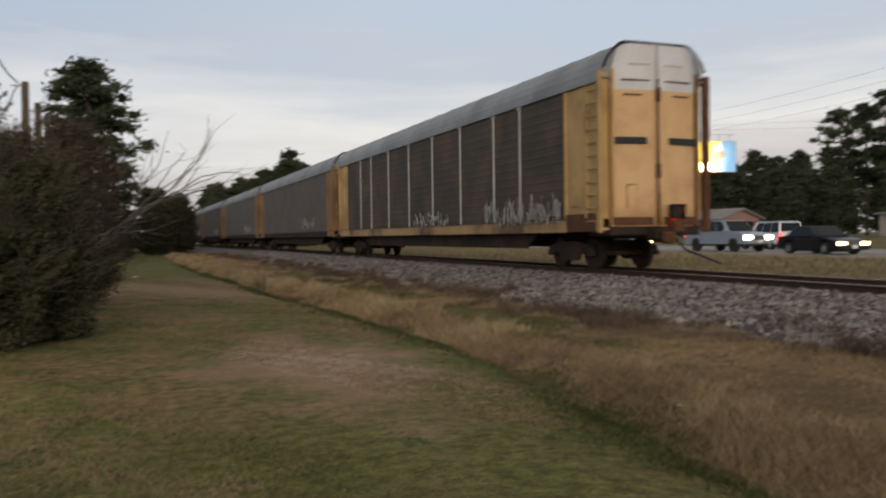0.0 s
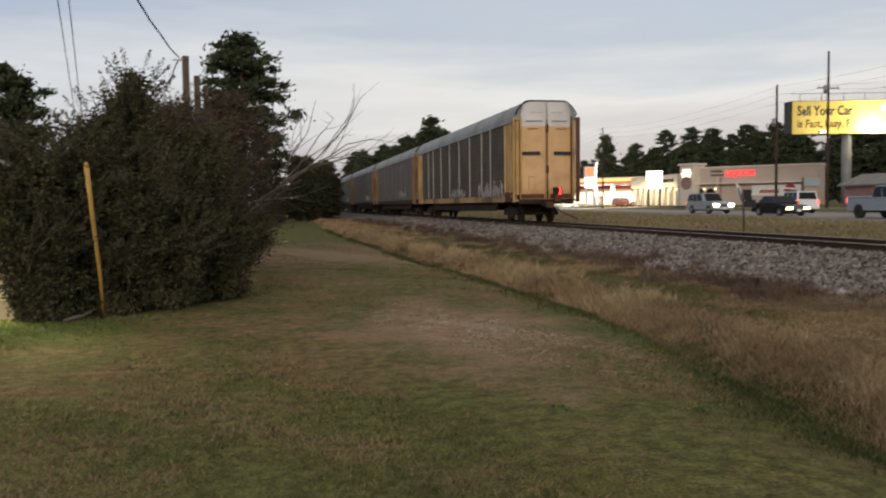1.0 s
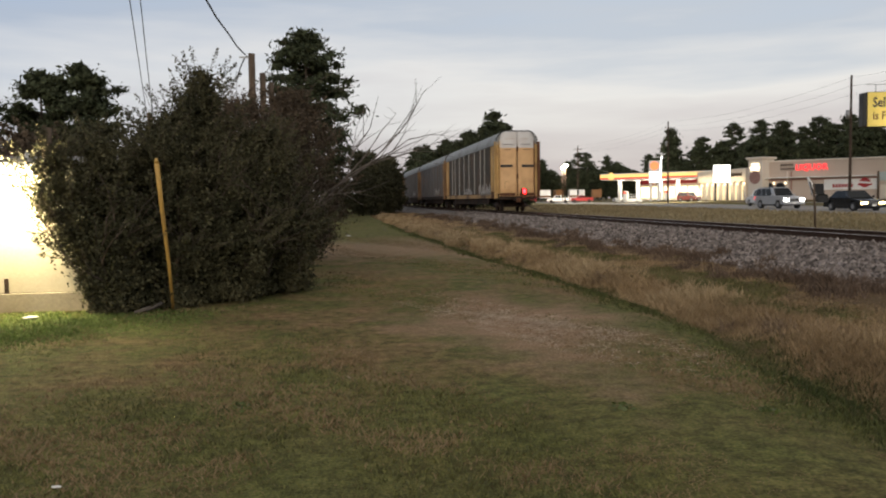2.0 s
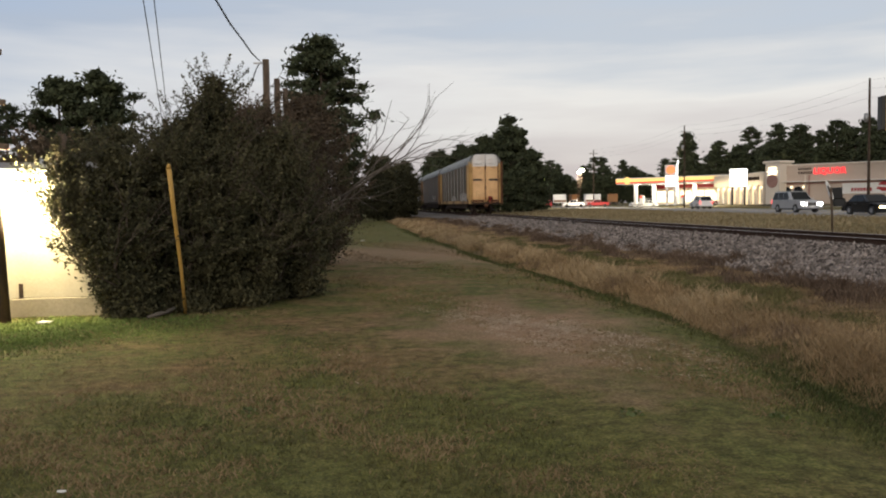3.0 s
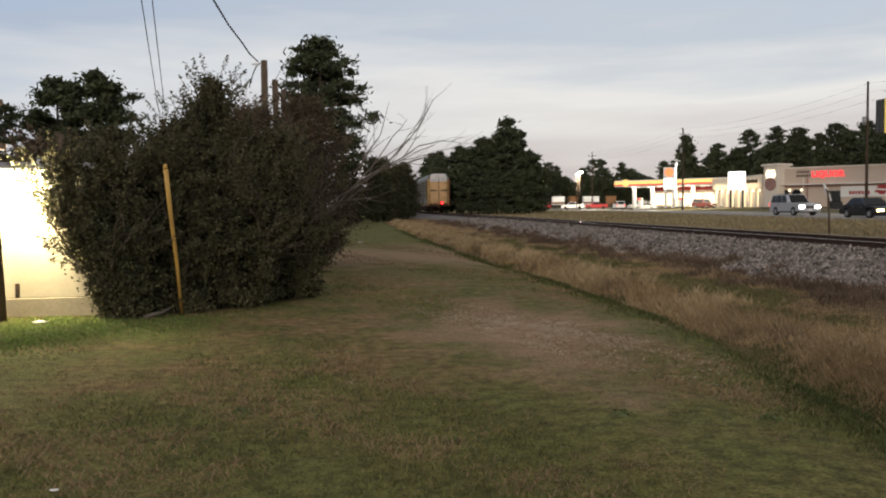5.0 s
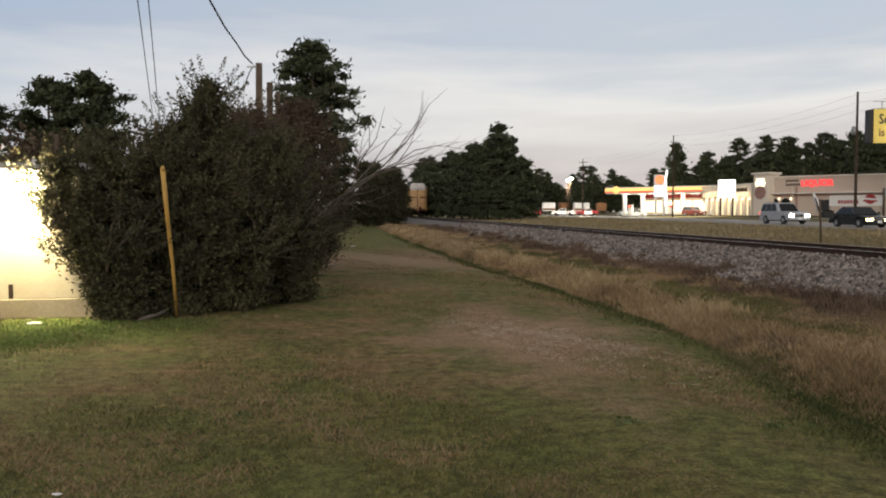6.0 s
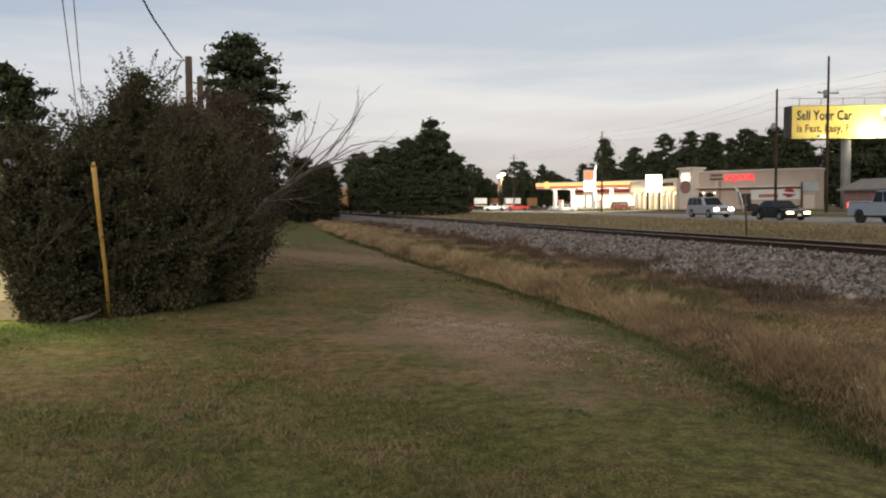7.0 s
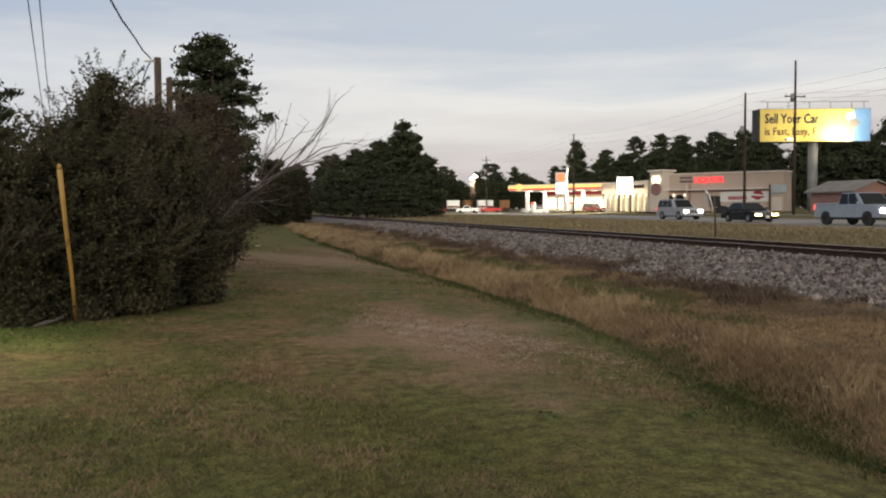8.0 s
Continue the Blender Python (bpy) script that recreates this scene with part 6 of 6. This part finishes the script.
def build_grass():
    rng = np.random.default_rng(77)
    # mown lawn, thinning with distance
    n = 210000
    y = 3.4 * (40 / 3.4) ** rng.random(n)
    x = -0.62 * y - 0.8 + (4.75 + 0.62 * y + 0.8) * rng.random(n)
    bare = np.exp(-((x - 2.6) / 1.7) ** 2 - ((y - 11) / 2.6) ** 2)
    keep = (x > -6.5) & ~((x < -0.2) & (y > 13.6)) & (rng.random(n) > 0.75 * bare)
    x, y = x[keep], y[keep]
    dead = np.exp(-((x - 2.4) / 2.1) ** 2 - ((y - 11) / 3.6) ** 2)
    mott = patch_field(x, y) * 1.1 + patch_field(y * 1.7 + 3, x * 2.3, 1.1) * 1.1
    brown = rng.random(len(x)) < np.clip(mott * 2.2 + 1.1 * dead + 1.1 * np.exp(-((y - 30) / 5) ** 2) + 0.35 * np.exp(-((y - 9.0) / 1.8) ** 2) + np.interp(y, [6.0, 8.0], [-0.42, 0.0]) - 0.9 * np.exp(-((x + 0.1) / 1.1) ** 2 - ((y - 17) / 5) ** 2) - 1.0 * np.exp(-((x + 4.2) / 1.6) ** 2 - ((y - 12) / 1.6) ** 2) - 1.78, 0.04, 0.97)
    h = rng.uniform(0.016, 0.046, len(x)) * (1 - 0.45 * dead) * (0.55 + 0.9 * patch_field(x * 2.3, y * 2.0, 1.6)) * np.interp(y, [4, 7, 13, 18], [0.75, 1.0, 1.0, 0.55])
    w = 0.003 + 0.0008 * y
    g = ~brown
    grass("lawn_grass", "short green mown lawn grass", x[g], y[g], h[g], w[g], 0.9, "greenblade", rng)
    grass("lawn_grass", "short dead brown lawn grass", x[brown], y[brown], h[brown], w[brown], 1.3, "lawnbrown", rng)
    # green grass at the shed's foot, its colour brightened for the wall lamp's pool
    n = 24000
    fx, fy = rng.normal(-4.2, 1.1, n), rng.normal(11.8, 0.95, n)
    k = (fy < 13.5) & (fx > -6.5)
    grass("lawn_grass", "green grass at the shed's foot, coloured brighter as if lamplit", fx[k], fy[k], rng.uniform(0.02, 0.055, k.sum()), np.full(k.sum(), 0.012), 0.9, "lampblade", rng)
    # pale cuttings lying on the dead strip
    n = 30000
    cx, cy = rng.normal(2.7, 1.05, n), rng.normal(11.0, 1.6, n)
    k = rng.random(n) < np.clip(patch_field(cx, cy, 3) * 1.4 - 0.35, 0, 1)
    grass("grass_cuttings", "pale dry grass cuttings scattered on the lawn", cx[k], cy[k], np.full(k.sum(), 0.011), rng.uniform(0.006, 0.014, k.sum()), 7.0, "palecut", rng)
    # the bank: tawny tufts over the ditch, low green grass behind them, brown weeds towards the stones
    n = 12500
    ty = 3.2 * (95 / 3.2) ** rng.random(n)
    edge = ditch_x(ty) + 0.12 * np.sin(ty * 0.9) + 0.10 * np.sin(ty * 2.1 + 1)
    u = rng.random(n)
    tx = edge + (ballast_foot(ty) - edge) * u
    clump = patch_field(tx * 0.9, ty * 0.8, 0.9)
    per = 24
    x = np.repeat(tx, per) + rng.normal(size=n * per) * 0.09
    y = np.repeat(ty, per) + rng.normal(size=n * per) * 0.09
    tall = rng.uniform(0.05, 0.15, n) * np.interp(u, [0, 0.10, 0.30, 0.45, 0.75, 1], [0.9, 1.7, 1.35, 0.65, 0.55, 0.5]) * (0.35 + 1.3 * clump) * np.interp(ty, [3, 13], [0.55, 1.0])
    th = np.repeat(tall, per) * rng.uniform(0.6, 1.25, n * per)
    w = 0.0022 + 0.0006 * y
    f = rng.normal(size=n) * 0.12
    green = np.interp(u, [0.15, 0.36, 0.62, 0.82], [0.0, 0.75, 0.75, 0.1]) * np.interp(ty, [6, 10, 30, 45], [0.35, 1, 1, 0.2]) + (clump - 0.5) * 0.9 + f
    weedy = np.interp(u, [0.5, 0.8, 1.0], [0.0, 0.45, 0.75]) + (patch_field(tx * 1.7, ty * 0.9 + 4) - 0.5) * 1.1 + f + np.interp(ty, [7, 11], [-0.35, 0.0])
    kind = np.repeat(np.where(green > 0.52, 1, np.where(weedy > 0.42, 2, 0)), per)
    a, g, b = kind == 0, kind == 1, kind == 2
    grass("bank_grass", "low green grass among the dry bank grass", x[g], y[g], th[g] * 0.8, w[g], 0.8, "bankgreen", rng)
    grass("bank_grass", "tall tawny dry grass along the bank", x[a], y[a], th[a], w[a], 0.75, "dryblade", rng)
    grass("bank_weeds", "dull brown weeds along the bank", x[b], y[b], th[b], w[b] * 1.3, 0.9, "brownblade", rng)
    # green lip of the ditch, its blades coloured darker to give the ditch shade
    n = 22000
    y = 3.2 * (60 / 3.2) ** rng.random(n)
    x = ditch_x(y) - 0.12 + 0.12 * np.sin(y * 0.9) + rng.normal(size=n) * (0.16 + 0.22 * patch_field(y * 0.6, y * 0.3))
    grass("ditch_grass", "dark green grass along the ditch, darkened further as shade", x, y, rng.uniform(0.03, 0.085, n), 0.003 + 0.0009 * y, 0.8, "shadeblade", rng)
    # pale straw tufts leaning over the ditch, thickest far ahead
    n = 1500
    ty = 4.5 * (90 / 4.5) ** rng.random(n)
    tx = ditch_x(ty) + 0.30 + 0.12 * np.sin(ty * 0.9) + 0.10 * np.sin(ty * 2.1 + 1) + np.abs(rng.normal(size=n)) * 0.45
    k = patch_field(tx * 0.5, ty * 0.9, 1.3) + 0.15 * rng.normal(size=n) + np.interp(ty, [8, 20, 40], [-0.12, 0.0, 0.25]) > 0.56
    tx, ty = tx[k], ty[k]
    per, n = 34, len(tx)
    x, y = np.repeat(tx, per) + rng.normal(size=n * per) * 0.06, np.repeat(ty, per) + rng.normal(size=n * per) * 0.06
    th = np.repeat(rng.uniform(0.5, 1.25, n), per) * rng.uniform(0.12, 0.30, n * per)
    grass("straw_tufts", "pale straw grass tufts along the ditch", x, y, th * np.interp(y, [3, 13], [0.6, 1]), 0.002 + 0.0007 * y, 0.6, "strawblade", rng)
    # dark brown low weeds in mounds where the ballast begins
    n = 620
    wy = 6 * (80 / 6) ** rng.random(n)
    wx = ballast_foot(wy) - 0.15 + 0.25 * np.sin(wy * 0.8) + rng.normal(size=n) * 0.42
    k = patch_field(wx * 0.7 + 2, wy * 0.8, 1.2) + 0.12 * rng.normal(size=n) > 0.46
    wx, wy = wx[k], wy[k]
    per, n = 90, len(wx)
    d = rng.normal(size=(n * per, 2))
    x, y = np.repeat(wx, per) + d[:, 0] * 0.13, np.repeat(wy, per) + d[:, 1] * 0.20
    th = np.repeat(rng.uniform(0.6, 1.3, n), per) * np.clip(0.24 - 0.055 * (d ** 2).sum(1), 0.05, 1) * rng.uniform(0.6, 1.1, n * per)
    grass("ballast_weeds", "low dark brown weed mounds at the ballast's foot", x, y, th, 0.004 + 0.0008 * y, 0.7, "weedbrown", rng)
    # verge across the track
    n = 40000
    y = 8 * (150 / 8) ** rng.random(n)
    x = 15.6 + (road_x(y) - 16.4) * rng.random(n)
    grass("verge_grass", "rough tan and green grass of the verge", x, y, rng.uniform(0.06, 0.20, n), 0.012 + 0.0012 * y, 0.8, "vergeblade", rng)
    # broad dark weeds on the lawn
    for wx_, wy_ in ((2.28, 6.15), (3.35, 5.9), (-0.7, 6.7)):
        c = np.column_stack([rng.normal(0, 0.045, 26), rng.normal(0, 0.035, 26), rng.uniform(0.01, 0.045, 26)])
        v, f = leaf_cloud(c, [(0.01, 0.01, 0.01)] * 26, [1] * 26, 0.028, rng, 1.6, 0.1, 0.3)
        o = new("weed", tri_mesh("weed", v, f, [M["weedleaf"]]))
        o.location = (wx_, wy_, float(land(wx_, wy_)) + 0.01)
        tagged(o, "small dark green broadleaf weed in the lawn", "weed", "lawn weeds", "stuff")


# brighter green that puts the lamp's light into the blades
M["lampblade"] = material("lamplit_blade", (0.070, 0.115, 0.018), (0.200, 0.270, 0.060), 0.8, 0.5, 9, bump=0, island=0.4)
M["bankgreen"] = material("bank_green_blade", (0.070, 0.072, 0.026), (0.190, 0.170, 0.070), 0.85, 0.5, 9, bump=0, island=0.35)
M["weedbrown"] = material("weed_brown", (0.085, 0.058, 0.040), (0.185, 0.130, 0.092), 0.9, 0.5, 9, bump=0, island=0.35)
M["lawnbrown"] = material("dead_lawn_blade", (0.170, 0.118, 0.062), (0.320, 0.225, 0.125), 0.85, 0.5, 9, bump=0, island=0.25)
# dark green grass with the ditch's shade put into its colour
M["shadeblade"] = material("ditch_shade_blade", (0.036, 0.048, 0.014), (0.105, 0.110, 0.036), 0.85, 0.5, 9, bump=0, island=0.35)
M["strawblade"] = material("straw_blade", (0.30, 0.215, 0.115), (0.52, 0.395, 0.235), 0.85, 0.5, 9, bump=0, island=0.3)
M["palecut"] = material("pale_cuttings", (0.42, 0.32, 0.22), (0.62, 0.49, 0.36), 0.85, 0.5, 9, bump=0, island=0.3)
M["vergeblade"] = material("verge_blade", (0.185, 0.148, 0.080), (0.335, 0.265, 0.155), 0.85, 0.12, 9, bump=0, island=0.2)
M["weedleaf"] = material("weed_leaf", (0.04, 0.060, 0.010), (0.085, 0.11, 0.022), 0.6, 4, 30, bump=0)


def build_ballast():
    rng = np.random.default_rng(5)
    base = np.array([(1, 0, 0), (-1, 0, 0), (0, 1, 0), (0, -1, 0), (0, 0, 1), (0, 0, -1)], float)
    tri = np.array([(0, 2, 4), (2, 1, 4), (1, 3, 4), (3, 0, 4), (2, 0, 5), (1, 2, 5), (3, 1, 5), (0, 3, 5)])
    bal = thing("ballast", "grey crushed-stone ballast bank under the railway track", "ballast", kind="structure")
    n = 46000
    y = 5.5 * (75 / 5.5) ** rng.random(n)
    u = rng.random(n)
    x = np.where(u < 0.88, ballast_foot(y) + (11.6 - ballast_foot(y)) * rng.random(n) ** 0.85, 11.6 + 3.4 * rng.random(n))
    z = np.minimum(land(x, y), 0.60) + 0.012 - 0.07 * ((x > 12.05) & (x < 13.35))
    s = rng.uniform(0.026, 0.072, n) * (1 + 0.008 * y)
    d = rng.normal(size=(n, 6, 1)) * 0.22 + 1
    v = base[None] * d * s[:, None, None] * rng.uniform(0.7, 1.35, (n, 1, 3))
    a = rng.random(n) * 2 * np.pi
    t = rng.normal(size=n) * 0.5
    ca, sa, ct, st = np.cos(a)[:, None], np.sin(a)[:, None], np.cos(t)[:, None], np.sin(t)[:, None]
    vx, vy, vz = v[..., 0], v[..., 1], v[..., 2]
    vy, vz = vy * ct - vz * st, vy * st + vz * ct
    vx, vy = vx * ca - vy * sa, vx * sa + vy * ca
    v = np.stack([vx + x[:, None], vy + y[:, None], vz + z[:, None]], -1)
    near = np.where((y > 8) & (y < 17) & (x < 11.5))[0][:300]
    rest = np.setdiff1d(np.arange(n), near)
    f = (tri[None] + 6 * np.arange(len(rest))[:, None, None]).reshape(-1, 3)
    o = new("ballast_stones", tri_mesh("ballast_stones", v[rest].reshape(-1, 3), f, [M["stone"]]))
    o.parent = bal
    tagged(o, kind="stuff")
    shapes = [tri_mesh("stone", base * (rng.normal(size=(6, 1)) * 0.2 + 1) * rng.uniform(0.7, 1.3, (1, 3)) * 0.045, tri, [M["stone_single"]]) for _ in range(6)]
    for k, i in enumerate(near):
        o = new("stone", shapes[k % 6])
        o.parent = bal
        o.location = (x[i], y[i], z[i] + 0.01)
        o.rotation_euler = (t[i], 0, a[i])


M["stone_single"] = material("ballast_stone_single", (0.10, 0.080, 0.070), (0.31, 0.265, 0.235), 0.9, 3, 40, vary=0.7)
build_grass()
build_ballast()


# ---- what moves ----
def motions():
    ahead = [(0.0, 17.9), (0.5, 28.1), (1.0, 38.1), (1.5, 48.2), (2.5, 69.2), (3.5, 90.4), (4.5, 111.8), (5.5, 132.0), (6.5, 152.0), (7.0, 162.0), (8.0, 182.0)]
    for k, car in enumerate(TRAIN):
        walk(car, [(t, pose(TRACK_X, y + CAR_PITCH * k, RAIL_Z)) for t, y in ahead])

    # added drum: one turn in 1.475 s flashes the marker lens through the slot
    turns = [(0.49 + 1.475 * k / 6, 60.0 * k) for k in range(-2, 32)]
    rows = [(t, a) for t, a in turns if 0 < t < 8]
    rows = [(0.0, (0.0 - 0.49) / 1.475 * 360)] + rows + [(8.0, (8.0 - 0.49) / 1.475 * 360)]
    walk(MOVING["rotor"], [(t, pose(0.42, -0.32, 1.455, 0, 0, a)) for t, a in rows])
    # the white car drives off along the far lane
    away = [(0.0, 42.0, 46.7), (0.5, 43.5, 57.0), (1.0, 44.6, 66.5), (1.5, 45.9, 77.2), (2.5, 49.5, 105.0), (3.5, 53.4, 137.0), (4.5, 58.0, 170.0), (6.0, 63.5, 215.0), (8.0, 70.0, 265.0)]
    walk(suv_m, [(t, pose(x, y, float(land(x, y)) + 0.03, 0, 0, ROAD_TURN)) for t, x, y in away])


motions()
